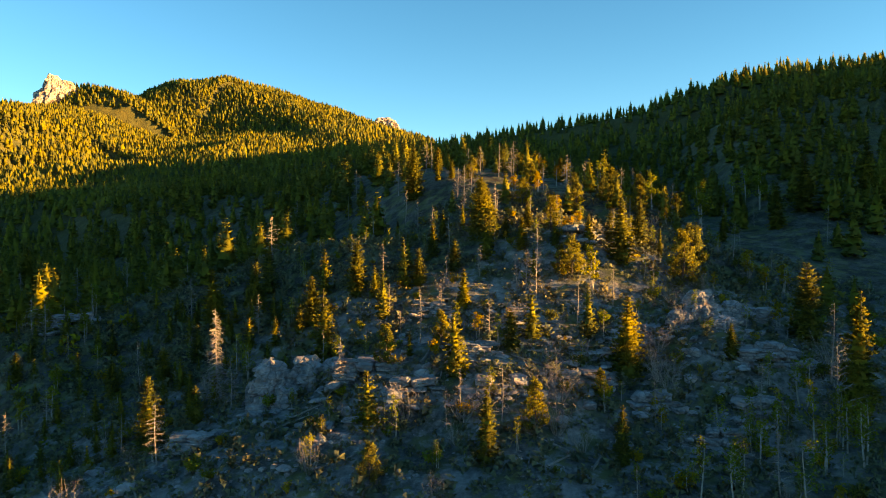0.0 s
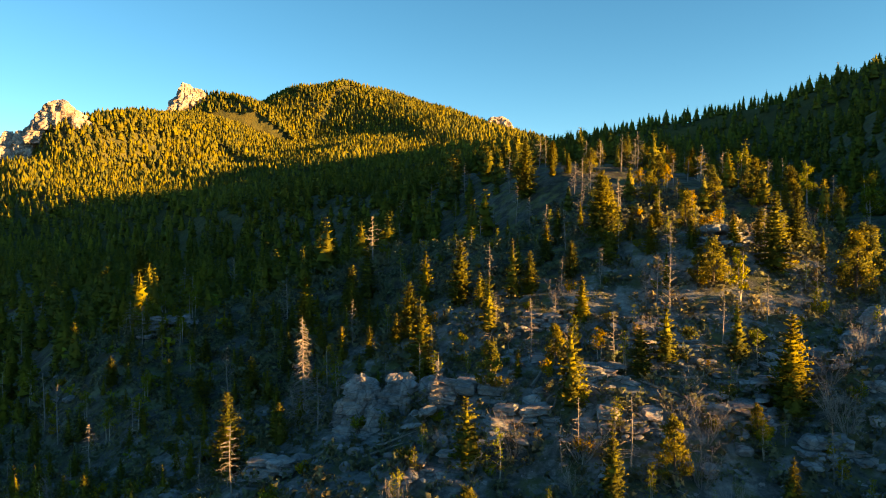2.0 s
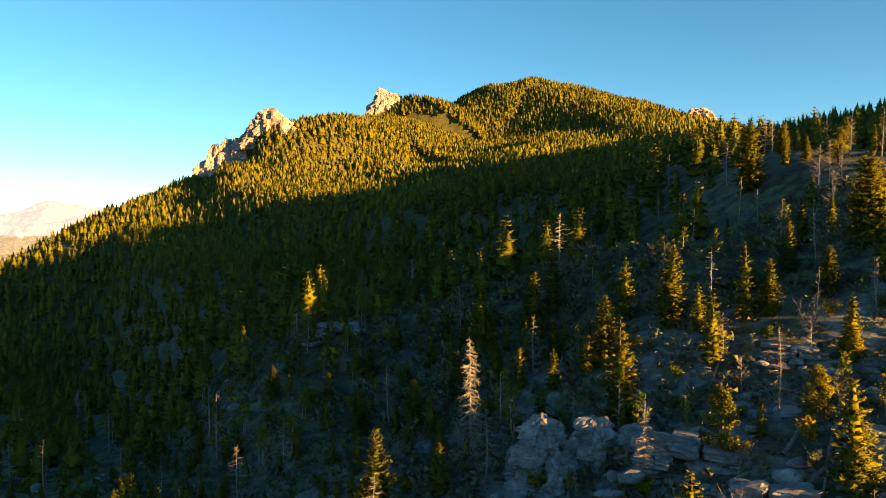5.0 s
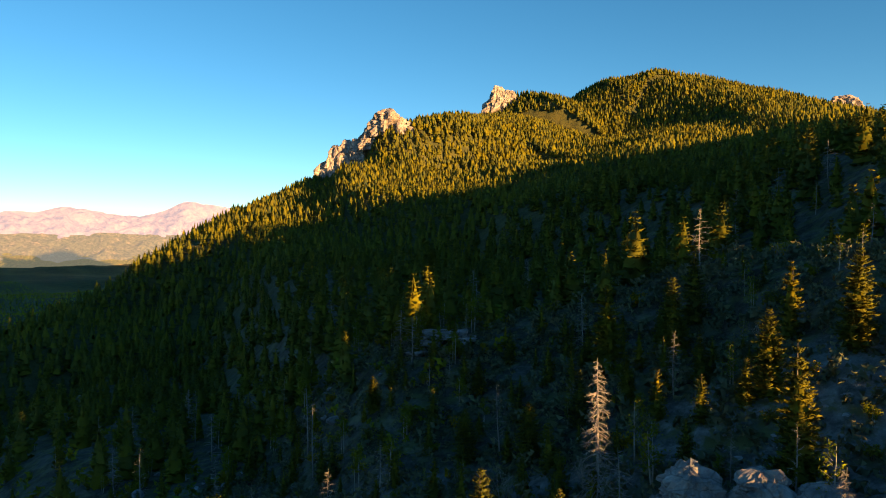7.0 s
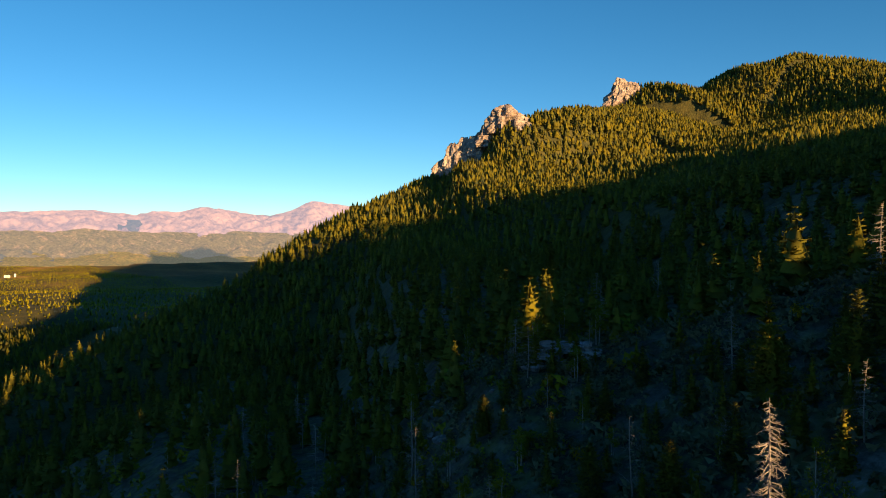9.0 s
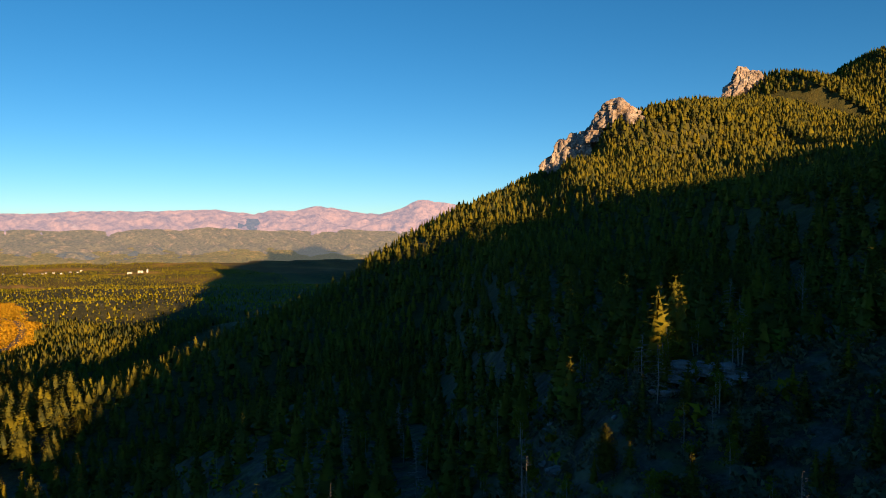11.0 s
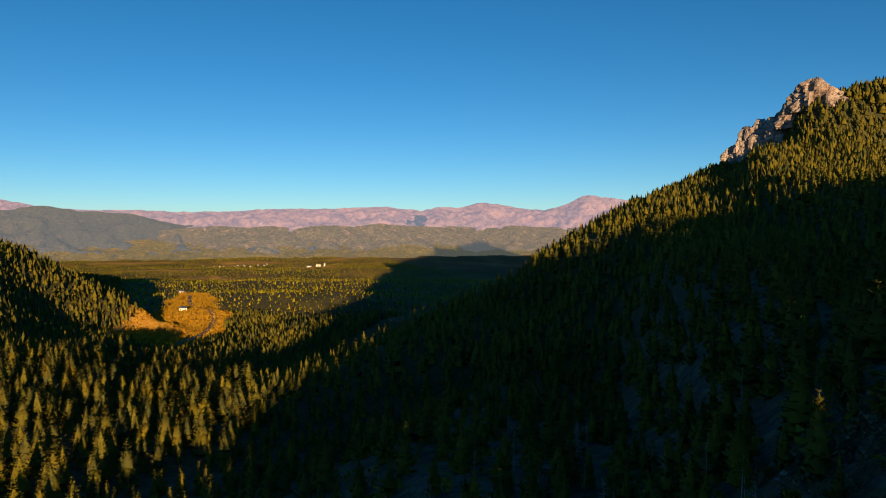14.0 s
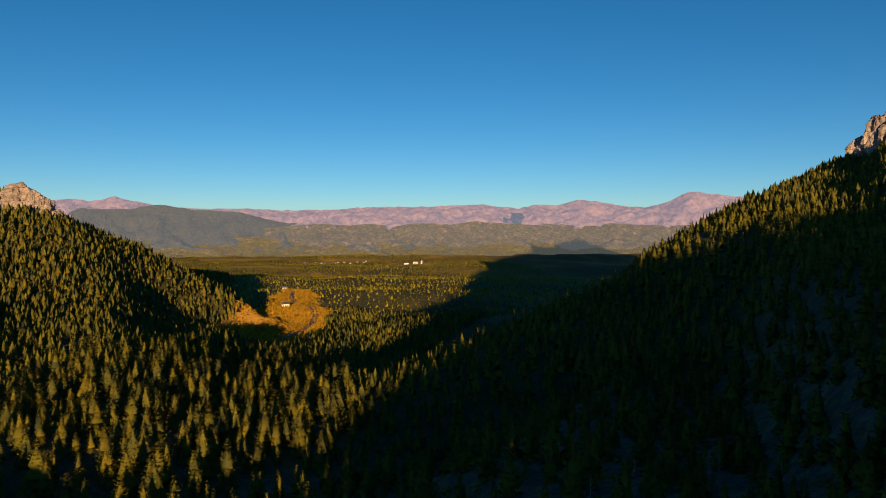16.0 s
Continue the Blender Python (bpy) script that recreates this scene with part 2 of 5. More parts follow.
# ---- the land ----
# crest lines and stream lines: x, y, height
LINES = {
    "stream": [(260, -60, -26), (90, 0, -46), (-20, 28, -56), (-120, 52, -68), (-250, 66, -78), (-420, 80, -88), (-620, 115, -103), (-760, 135, -114), (-870, 150, -112), (-970, 165, -105), (-1120, 188, -106)],
    "slope_foot": [(70, 80, -24), (44, 84, -27), (20, 82, -27.5), (11, 84, -25), (4, 82, -26.5), (-12, 90, -28), (-26, 99, -27.5), (-36, 95, -29.5), (-50, 97, -33), (-120, 122, -43), (-250, 190, -58), (-380, 300, -54)],
    "spur_bench": [(54, 103, -17), (38, 104.5, -15.5), (25, 98.5, -20.5), (10, 101.5, -18), (-8, 100, -19.5), (-17, 103, -22), (-34, 104.5, -26.5), (-60, 115, -29)],
    "spur_brow": [(56, 116, -13), (44, 112, -11), (39, 110, -9.5), (27, 111, -10.5), (14, 109, -12.5), (5, 107, -14), (-8, 107, -16), (-18, 109, -18.2), (-26, 108.5, -19.3), (-36, 113, -22.5), (-60, 126, -25)],
    "spur_side": [(52, 128, -9), (43, 126, -8), (36, 131, -3.5), (30, 137, 0), (20, 136, 0.8), (8, 138.5, 0), (0, 130, -5), (-15, 124.5, -10), (-30, 125, -14.5), (-42, 130, -15), (-60, 140, -18)],
    "spur_crest": [(28, 140, 2.5), (16, 163, 8), (12, 195, 18), (6, 235, 22), (-10, 330, 33), (-24, 470, 54), (-26, 540, 58)],
    "shoulder": [(-12, 140, -2), (-35, 170, -3), (-74, 150, -16), (-100, 185, -18), (-180, 260, -14), (-290, 330, -12), (-395, 385, -2)],
    "middle": [(-60, 330, 20), (-180, 420, 24), (-300, 480, 26), (-420, 555, 40), (-530, 645, 70), (-640, 752, 72)],
    "toe": [(-640, 752, 72), (-520, 560, 34), (-400, 390, -1), (-345, 285, -37), (-300, 200, -69), (-280, 150, -80)],
    "rock_ridge": [(-640, 752, 72), (-545, 735, 128), (-520, 790, 142), (-550, 950, 167), (-606, 1105, 196), (-598, 1150, 238), (-572, 1200, 234), (-548, 1235, 225), (-505, 1285, 266), (-430, 1350, 288), (-350, 1350, 282), (-250, 1260, 233), (-140, 1110, 170), (-70, 920, 122), (-26, 700, 72), (-26, 540, 58)],
    "dome_face": [(-420, 720, 58), (-300, 800, 80), (-266, 1016, 138), (-180, 690, 70), (-110, 620, 62)],
    "right_ridge": [(-26, 540, 58), (40, 520, 68), (115, 430, 69), (170, 430, 86), (240, 436, 99), (330, 440, 110), (450, 440, 120), (625, 440, 160)],
    "right_gully": [(72, 150, -5), (74, 210, 4), (68, 300, 22), (72, 400, 46)],
    "right_spur": [(330, 440, 112), (200, 340, 72), (138, 290, 50), (105, 230, 24), (90, 160, -2), (70, 95, -20)],
    # unseen from the flight: sun_ridge and sun_side are shaped to cast the shadow line
    "sun_ridge": [(570, -600, -40), (580, -400, -5), (590, -250, 6), (596, -180, 8), (599, -142, 12), (600, -110, 17), (600, -99, 20.5), (601, -80, 30), (601, -66, 40), (602, -55, 43), (602, -44, 45.5), (603, -24, 48.5), (603, -12, 52), (604, 7, 59.5), (604, 11, 62.5), (605, 26, 67.5), (606, 47, 77), (606, 64, 82), (607, 84, 94), (608, 130, 105), (609, 177, 122), (612, 230, 127), (615, 300, 136), (630, 487, 160), (700, 609, 172), (800, 800, 176)],
    "sun_side": [(520, -400, -60), (530, -200, -30), (535, -80, -5), (538, 0, 25), (540, 100, 60), (545, 200, 90), (550, 330, 110)],
    "camera_slope": [(300, -200, -36), (100, -160, -40), (-60, -130, -44), (-250, -100, -66), (-420, -80, -74), (-600, -160, -40), (-780, -240, 10)],
    "left_hill": [(-870, -260, 30), (-925, -150, 34), (-911, -85, 0), (-902, -21, -26), (-897, 25, -50), (-890, 66, -71), (-882, 98, -86), (-872, 125, -98), (-860, 139, -107)],
    "left_foot": [(-275, 34, -86), (-330, 28, -77), (-420, 45, -79), (-520, 50, -82), (-640, 66, -94), (-800, 98, -106), (-900, 130, -111)],
    "plain_near": [(-1250, -500, -70), (-1350, -100, -102), (-1400, 300, -122), (-1350, 700, -142), (-1200, 1200, -150), (-900, 2200, -60)],
    "plain_mid": [(-2600, -900, -195), (-2660, 0, -205), (-2650, 560, -210), (-2500, 1500, -215), (-2100, 2500, -190)],
    "plain_far": [(-3350, -1100, -182), (-3500, 0, -188), (-3350, 1000, -190), (-2850, 2200, -185)],
    "plain_edge": [(-3850, -1300, -165), (-4080, 0, -170), (-3920, 1200, -170), (-3330, 2480, -160)],
    "toe_valley": [(-1150, 1300, -140), (-930, 980, -120), (-780, 780, -70), (-690, 590, -100), (-620, 420, -118), (-570, 290, -116), (-510, 190, -104)],
    "dome_back": [(-800, 1060, 10), (-740, 1180, 60), (-740, 1330, 90), (-680, 1500, 100), (-420, 1750, 150), (-50, 1500, 100), (120, 1000, 60), (140, 700, 50)],
    "hill_back": [(-1150, -300, -40), (-1060, -120, -70), (-1040, 0, -100), (-1000, 90, -110)],
    "plain_inner": [(-2000, -700, -140), (-2030, 0, -148), (-1980, 500, -158), (-1850, 1100, -190), (-1500, 1800, -170)],
    "meadow_flat": [(-1020, 230, -116), (-960, 320, -128), (-920, 430, -134), (-980, 600, -142), (-1080, 850, -146)],
    # unseen ground below the flight, set low so sun reaches the valley grove
    "gully_floor": [(90, 46, -46), (20, 50, -48), (-30, 58, -52), (-80, 68, -58), (-140, 80, -65), (-200, 82, -72)],
    "far_rise": [(-4300, -1900, -150), (-4560, 0, -160), (-4380, 1400, -160), (-3700, 2800, -150)],
    "hill_face": [(-420, 20, -80), (-510, 0, -80), (-640, -45, -67), (-780, -90, -26), (-860, -120, 8)],
    "knoll": [(30, 138, 1.5), (44, 148, 3), (44, 156, 6.5), (37, 166, 9), (31, 180, 12), (22, 200, 17)],
    "back": [(-600, 1900, 120), (200, 1800, 100), (900, 1300, 140), (1500, 300, 60), (1400, -900, 0), (300, -1500, -20), (-900, -1200, 60)],
    "rim_south": [(-4200, -2200, -60), (-3000, -3400, 0), (-800, -4300, 40), (1500, -4400, 60)],
    "rim_north": [(-2400, 4100, -30), (0, 4800, 60), (2500, 4000, 80), (4300, 1500, 60), (4400, -1500, 60), (3000, -3600, 60)],
}


def ground(x, y, power=1.6):
    """Height of the land: crest and stream lines, blended by nearness."""
    x = np.asarray(x, float); y = np.asarray(y, float)
    top = np.zeros_like(x); low = np.zeros_like(x)
    for line in LINES.values():
        best = np.full_like(x, 1e18); hz = np.zeros_like(x)
        for (ax, ay, az), (bx, by, bz) in zip(line, line[1:]):
            dx, dy = bx - ax, by - ay
            k = np.clip(((x - ax) * dx + (y - ay) * dy) / (dx * dx + dy * dy), 0, 1)
            d = (x - ax - k * dx) ** 2 + (y - ay - k * dy) ** 2
            near = d < best
            best = np.where(near, d, best); hz = np.where(near, az + k * (bz - az), hz)
        w = 1 / (best + 90) ** power
        top += w * hz; low += w
    return top / low


def ripple(x, y, scale, seed):
    """Smooth value noise in -1..1, for many places at once."""
    def corner(i, j):
        v = np.sin(i * 127.1 + j * 311.7 + seed * 74.7) * 43758.5453
        return (v - np.floor(v)) * 2 - 1
    x, y = x / scale, y / scale
    i, j = np.floor(x), np.floor(y)
    u, v = x - i, y - j
    u, v = u * u * (3 - 2 * u), v * v * (3 - 2 * v)
    return (corner(i, j) * (1 - u) + corner(i + 1, j) * u) * (1 - v) + (corner(i, j + 1) * (1 - u) + corner(i + 1, j + 1) * u) * v


def smooth(v, low, high):
    k = np.clip((v - low) / (high - low), 0, 1)
    return k * k * (3 - 2 * k)


def land(x, y):
    """The height of the ground, with its small relief."""
    x, y = np.asarray(x, float), np.asarray(y, float)
    far = np.hypot(x + 30, y - 60)
    h = ground(x, y)
    h = h + ripple(x, y, 13, 1) * 0.7 + ripple(x, y, 5.3, 2) * 0.35 * (far < 400)
    h = h + ripple(x, y, 60, 3) * 2.2 * smooth(far, 150, 400) + ripple(x, y, 190, 4) * 5 * smooth(far, 700, 1600)
    return h


def near_spot(x, y, cx, cy, rx, ry, turn=0.0):
    """1 in the middle of an oval patch, 0 outside it."""
    c, s = math.cos(radians(turn)), math.sin(radians(turn))
    u, v = (x - cx) * c + (y - cy) * s, -(x - cx) * s + (y - cy) * c
    wob = 1 + 0.25 * ripple(x, y, max(rx, ry) * 0.35, 9)
    return 1 - smooth(np.hypot(u / rx, v / ry) * wob, 0.8, 1.05)


MEADOWS = [(-858, 138, 190, 58, -14), (-1100, 180, 160, 34, -8), (-2740, 600, 220, 70, 60), (-2900, 430, 60, 110, 0), (-3330, 950, 120, 130, 15), (-3640, 690, 60, 160, 0), (-3300, 250, 90, 160, 0), (-3700, 1250, 80, 160, 20), (-3800, 200, 60, 200, 0), (-3750, -300, 60, 160, 0)]


def covers(x, y):
    """How much of meadow, of bare rock and of far wood lies on the ground."""
    meadow = np.zeros_like(x)
    for spot in MEADOWS:
        meadow = np.maximum(meadow, near_spot(x, y, *spot))
    far = np.hypot(x + 30, y - 60)
    meadow = np.maximum(meadow, smooth(far, 1500, 2800) * np.clip(0.12 + 0.3 * ripple(x, y, 260, 12) + 0.3 * ripple(x, y, 90, 13), 0.0, 0.6))
    rocky = 0.25 + 0.75 * np.maximum(near_spot(x, y, 15, 105, 70, 30, 5), near_spot(x, y, -30, 95, 60, 26, 0))
    rocky = rocky * (1 - smooth(far, 500, 900) * 0.6)
    spur = np.maximum(near_spot(x, y, 18, 112, 66, 34, 5), near_spot(x, y, -30, 95, 50, 16, 0))
    wood = np.maximum(smooth(far, 140, 400) * 0.85, smooth(far, 900, 1500)) * (1 - meadow) * (1 - spur)
    return meadow, rocky, wood


def mesh_of(name, verts, faces, material, smooth_faces=False, facing_out=None):
    """A mesh from arrays; facing_out: the crown's own normals, for foliage."""
    data = bpy.data.meshes.new(name)
    verts = np.asarray(verts, np.float32)
    faces = np.asarray(faces, np.int32)
    data.vertices.add(len(verts))
    data.vertices.foreach_set("co", verts.ravel())
    if facing_out is not None:
        a, b, d = (verts[faces[:, i]] for i in range(3))
        turned = (np.cross(b - a, d - a) * facing_out[faces[:, 0]]).sum(1) < 0
        faces = np.where(turned[:, None], faces[:, ::-1], faces)
        smooth_faces = True
    sides = faces.shape[1]
    data.loops.add(faces.size)
    data.loops.foreach_set("vertex_index", faces.ravel())
    data.polygons.add(len(faces))
    data.polygons.foreach_set("loop_start", np.arange(0, faces.size, sides, dtype=np.int32))
    data.polygons.foreach_set("use_smooth", np.full(len(faces), smooth_faces))
    if facing_out is not None:
        layer = data.attributes.new("custom_normal", "FLOAT_VECTOR", "POINT")
        layer.data.foreach_set("vector", np.asarray(facing_out, np.float32).ravel())
    data.update(calc_edges=True)
    data.materials.append(material)
    return data


def outward(verts, axis_up=0.45, jitter=0.35, seed=0, centre=(0, 0, 0)):
    """Normals that look away from a tree's axis, a little upward and uneven."""
    rng = np.random.default_rng(seed)
    n = np.asarray(verts, float) - np.asarray(centre, float)
    n[:, 2] = 0 if axis_up is not None else n[:, 2]
    n = n / (np.linalg.norm(n, axis=1)[:, None] + 1e-6)
    n[:, 2] += axis_up or 0.0
    n = n + np.repeat(rng.normal(0, jitter, (len(n) // 3 + 1, 3)), 3, 0)[:len(n)]
    return n / (np.linalg.norm(n, axis=1)[:, None] + 1e-6)


def grid_faces(rows, columns, closed=False):
    i, j = np.meshgrid(np.arange(rows - 1), np.arange(columns if closed else columns - 1), indexing="ij")
    k = (j + 1) % columns
    return np.stack([i * columns + j, i * columns + k, (i + 1) * columns + k, (i + 1) * columns + j], -1).reshape(-1, 4)


def build_ground():
    turn = np.concatenate([np.arange(-85, 112, 0.42), np.arange(112, 275, 3.0)])
    reach = np.concatenate([np.linspace(0.02, 30, 6), np.geomspace(36, 480, 115), np.linspace(487, 1620, 165), np.geomspace(1660, 4900, 50)])
    a, r = np.radians(turn)[None, :], reach[:, None]
    x, y = -30 - np.sin(a) * r, 60 + np.cos(a) * r
    z = land(x.ravel(), y.ravel())
    verts = np.stack([x.ravel(), y.ravel(), z], 1)
    # wound so that the faces look up
    data = mesh_of("ground", verts, grid_faces(len(reach), len(turn), True)[:, ::1], GROUND, True)
    layer = data.color_attributes.new("cover", "FLOAT_COLOR", "POINT")
    m, k, w = covers(verts[:, 0], verts[:, 1])
    layer.data.foreach_set("color", np.stack([m, k, w, np.ones_like(m)], 1).astype(np.float32).ravel())
    return tagged(new("ground", data), "wooded mountain slopes and a wide valley floor", "ground", kind="structure")


build_ground()


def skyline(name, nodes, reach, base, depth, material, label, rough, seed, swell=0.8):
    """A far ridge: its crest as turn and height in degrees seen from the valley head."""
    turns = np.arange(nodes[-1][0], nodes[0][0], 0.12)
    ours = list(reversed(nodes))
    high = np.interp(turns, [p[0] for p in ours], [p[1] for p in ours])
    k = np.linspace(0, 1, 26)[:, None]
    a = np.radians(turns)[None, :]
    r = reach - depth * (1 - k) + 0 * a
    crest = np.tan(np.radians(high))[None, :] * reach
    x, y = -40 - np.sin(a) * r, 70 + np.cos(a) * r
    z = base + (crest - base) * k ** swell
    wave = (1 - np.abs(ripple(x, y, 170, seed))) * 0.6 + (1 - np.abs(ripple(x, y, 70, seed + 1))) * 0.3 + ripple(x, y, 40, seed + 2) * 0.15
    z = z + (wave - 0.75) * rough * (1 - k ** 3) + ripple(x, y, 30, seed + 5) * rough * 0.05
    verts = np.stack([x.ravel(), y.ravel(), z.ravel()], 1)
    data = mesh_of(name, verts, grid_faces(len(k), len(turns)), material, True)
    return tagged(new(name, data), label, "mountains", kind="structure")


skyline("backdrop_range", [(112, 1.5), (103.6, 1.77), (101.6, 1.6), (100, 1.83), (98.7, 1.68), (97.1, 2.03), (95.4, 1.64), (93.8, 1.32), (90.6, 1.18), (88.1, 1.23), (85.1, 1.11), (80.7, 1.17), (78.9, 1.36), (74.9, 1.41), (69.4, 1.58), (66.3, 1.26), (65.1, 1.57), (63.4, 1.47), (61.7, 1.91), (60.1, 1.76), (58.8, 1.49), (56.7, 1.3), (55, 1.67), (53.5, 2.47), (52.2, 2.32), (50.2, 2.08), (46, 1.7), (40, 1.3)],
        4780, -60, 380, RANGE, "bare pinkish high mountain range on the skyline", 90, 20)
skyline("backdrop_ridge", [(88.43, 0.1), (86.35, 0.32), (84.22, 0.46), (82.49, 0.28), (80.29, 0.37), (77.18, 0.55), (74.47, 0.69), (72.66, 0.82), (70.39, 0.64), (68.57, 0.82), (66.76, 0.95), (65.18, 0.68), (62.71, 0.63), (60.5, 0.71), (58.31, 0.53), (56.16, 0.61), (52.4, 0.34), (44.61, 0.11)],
        4690, -120, 420, BLUEHILL, "forested ridges below the bare high range, blue with painted haze", 80, 30, 1.0)
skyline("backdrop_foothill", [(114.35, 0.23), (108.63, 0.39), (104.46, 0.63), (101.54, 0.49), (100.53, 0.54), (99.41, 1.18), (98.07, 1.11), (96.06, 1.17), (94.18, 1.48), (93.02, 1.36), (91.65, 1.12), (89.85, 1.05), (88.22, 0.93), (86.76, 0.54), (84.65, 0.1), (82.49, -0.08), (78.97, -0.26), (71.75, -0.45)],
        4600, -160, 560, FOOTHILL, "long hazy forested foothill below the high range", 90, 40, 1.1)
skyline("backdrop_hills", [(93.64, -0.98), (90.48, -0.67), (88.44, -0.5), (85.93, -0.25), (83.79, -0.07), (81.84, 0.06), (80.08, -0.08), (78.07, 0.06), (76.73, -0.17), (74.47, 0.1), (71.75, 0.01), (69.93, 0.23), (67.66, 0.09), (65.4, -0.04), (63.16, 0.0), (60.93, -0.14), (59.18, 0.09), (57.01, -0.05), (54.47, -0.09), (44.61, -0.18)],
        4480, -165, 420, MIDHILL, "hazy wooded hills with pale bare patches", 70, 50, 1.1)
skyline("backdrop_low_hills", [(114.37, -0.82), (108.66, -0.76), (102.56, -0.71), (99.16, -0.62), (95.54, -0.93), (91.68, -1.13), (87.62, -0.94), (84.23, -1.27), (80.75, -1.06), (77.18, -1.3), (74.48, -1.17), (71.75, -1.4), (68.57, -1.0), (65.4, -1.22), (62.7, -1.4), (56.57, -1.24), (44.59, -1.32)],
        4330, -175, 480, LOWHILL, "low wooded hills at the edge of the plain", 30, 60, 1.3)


# ---- trees ----
def cone_tree(rng, sides=6, tiers=4, girth=0.23):
    """A far conifer of ragged skirts, one metre high."""
    verts, faces = [], []
    for i in range(tiers):
        low, high = 0.08 + 0.86 * i / tiers * 0.9, min(1.0, 0.08 + 0.86 * (i + 1.9) / tiers)
        wide = girth * (1 - i / tiers) ** 0.8 + 0.02
        start = len(verts)
        for j in range(sides):
            a = 2 * math.pi * (j + 0.5 * (i % 2)) / sides + rng.uniform(-0.3, 0.3)
            w = wide * rng.uniform(0.6, 1.25)
            verts.append((math.cos(a) * w, math.sin(a) * w, low + rng.uniform(-0.05, 0.03)))
        verts.append((rng.uniform(-0.01, 0.01), rng.uniform(-0.01, 0.01), high))
        faces += [(start + j, start + (j + 1) % sides, start + sides) for j in range(sides)]
    return np.array(verts), np.array(faces)


def bough_tree(rng, whorls, boughs, clumps, leaves, wide=0.19, low=0.12, blunt=0.85, leaf=1.0, dense=0.42):
    """A conifer's crown, one metre high: whorls of boughs that carry tufts of needles, round a dense inner core."""
    core, shell = cone_tree(rng, 6, 4, wide * dense)
    verts, faces = list(core * np.array([1, 1, 0.95])), [tuple(f) for f in shell]
    for i in range(whorls):
        k = (i + rng.uniform(0, 0.8)) / whorls
        h = low + (1 - low) * k
        reach = wide * ((1 - k) ** blunt + 0.04) * (0.75 + 0.25 * min(1, k * 6))
        lean = rng.uniform(0.7, 1.2)
        for j in range(boughs):
            a = 2 * math.pi * (j + rng.random()) / boughs
            length = reach * rng.uniform(0.55, 1.2) * lean
            droop = -0.25 + 0.75 * k
            for c in range(clumps):
                s = (c + 0.75) / clumps
                size = (0.6 * reach * (1.1 - 0.5 * s) + 0.014) * (2.2 / clumps) ** 0.6 * leaf
                at = np.array([math.cos(a) * length * s, math.sin(a) * length * s, h + length * s * droop + rng.uniform(-0.006, 0.006)])
                for _ in range(leaves):
                    b = a + rng.uniform(-1.3, 1.3)
                    tip = at + np.array([math.cos(b) * size, math.sin(b) * size, size * rng.uniform(-0.35, 0.75)]) * rng.uniform(0.6, 1.1)
                    side = np.array([-math.sin(b), math.cos(b), rng.uniform(-0.9, 0.9)]) * size * 0.34
                    n = len(verts)
                    verts += [at - side, at + side, tip]
                    faces.append((n, n + 1, n + 2))
    return np.array(verts), np.array(faces)


def scatter(step, box, seed):
    """Places on a jittered grid over a box x0, y0, x1, y1."""
    rng = np.random.default_rng(seed)
    x, y = np.meshgrid(np.arange(box[0], box[2], step), np.arange(box[1], box[3], step))
    x, y = x.ravel(), y.ravel()
    return x + rng.uniform(-0.48, 0.48, len(x)) * step, y + rng.uniform(-0.48, 0.48, len(x)) * step, rng


def facing(x, y):
    """Whether a place lies on the side that the flight looks at."""
    first = np.degrees(np.arctan2(-x, y))
    last = np.degrees(np.arctan2(-(x + 53), y - 74))
    hidden = (y > 1420) | (y < -150) | ((x > -10) & (y > 600)) | ((x < -640) & (x > -1650) & (y > 620 - (x + 1100) * 0.8))
    return (first > -37) & (first < 140) & (last < 110) & (last > -120) & ~hidden


def away(x, y):
    """Metres from the flight's middle."""
    return np.hypot(x + 25, y - 45)


def grove(x, y):
    """Where the tall firs of the valley stand."""
    edge = 10 * ripple(x, y, 30, 21)
    return near_spot(x, y, -415, 58, 178, 96, -7) * (x + edge < -258) * (y + edge < 126 - 0.12 * (x + 300))


def bare(x, y):
    """Where no wood grows: meadows, cliffs and the stony spur."""
    m = covers(x, y)[0] * (np.hypot(x + 30, y - 60) < 1500)
    m = np.maximum(m, (covers(x, y)[0] - 0.3) * 1.4)
    valley = grove(x, y) * 0.95
    open_spur = np.maximum(near_spot(x, y, 18, 112, 62, 30, 5) * 0.9, near_spot(x, y, 28, 165, 62, 66, 10) * 0.88)
    return np.maximum.reduce([m, valley, open_spur, near_spot(x, y, 95, 125, 45, 45) * 0.65, near_spot(x, y, -185, 122, 75, 34, -20) * 0.5, near_spot(x, y, -575, 722, 62, 12, 6), near_spot(x, y, -614, 1126, 18, 14)])


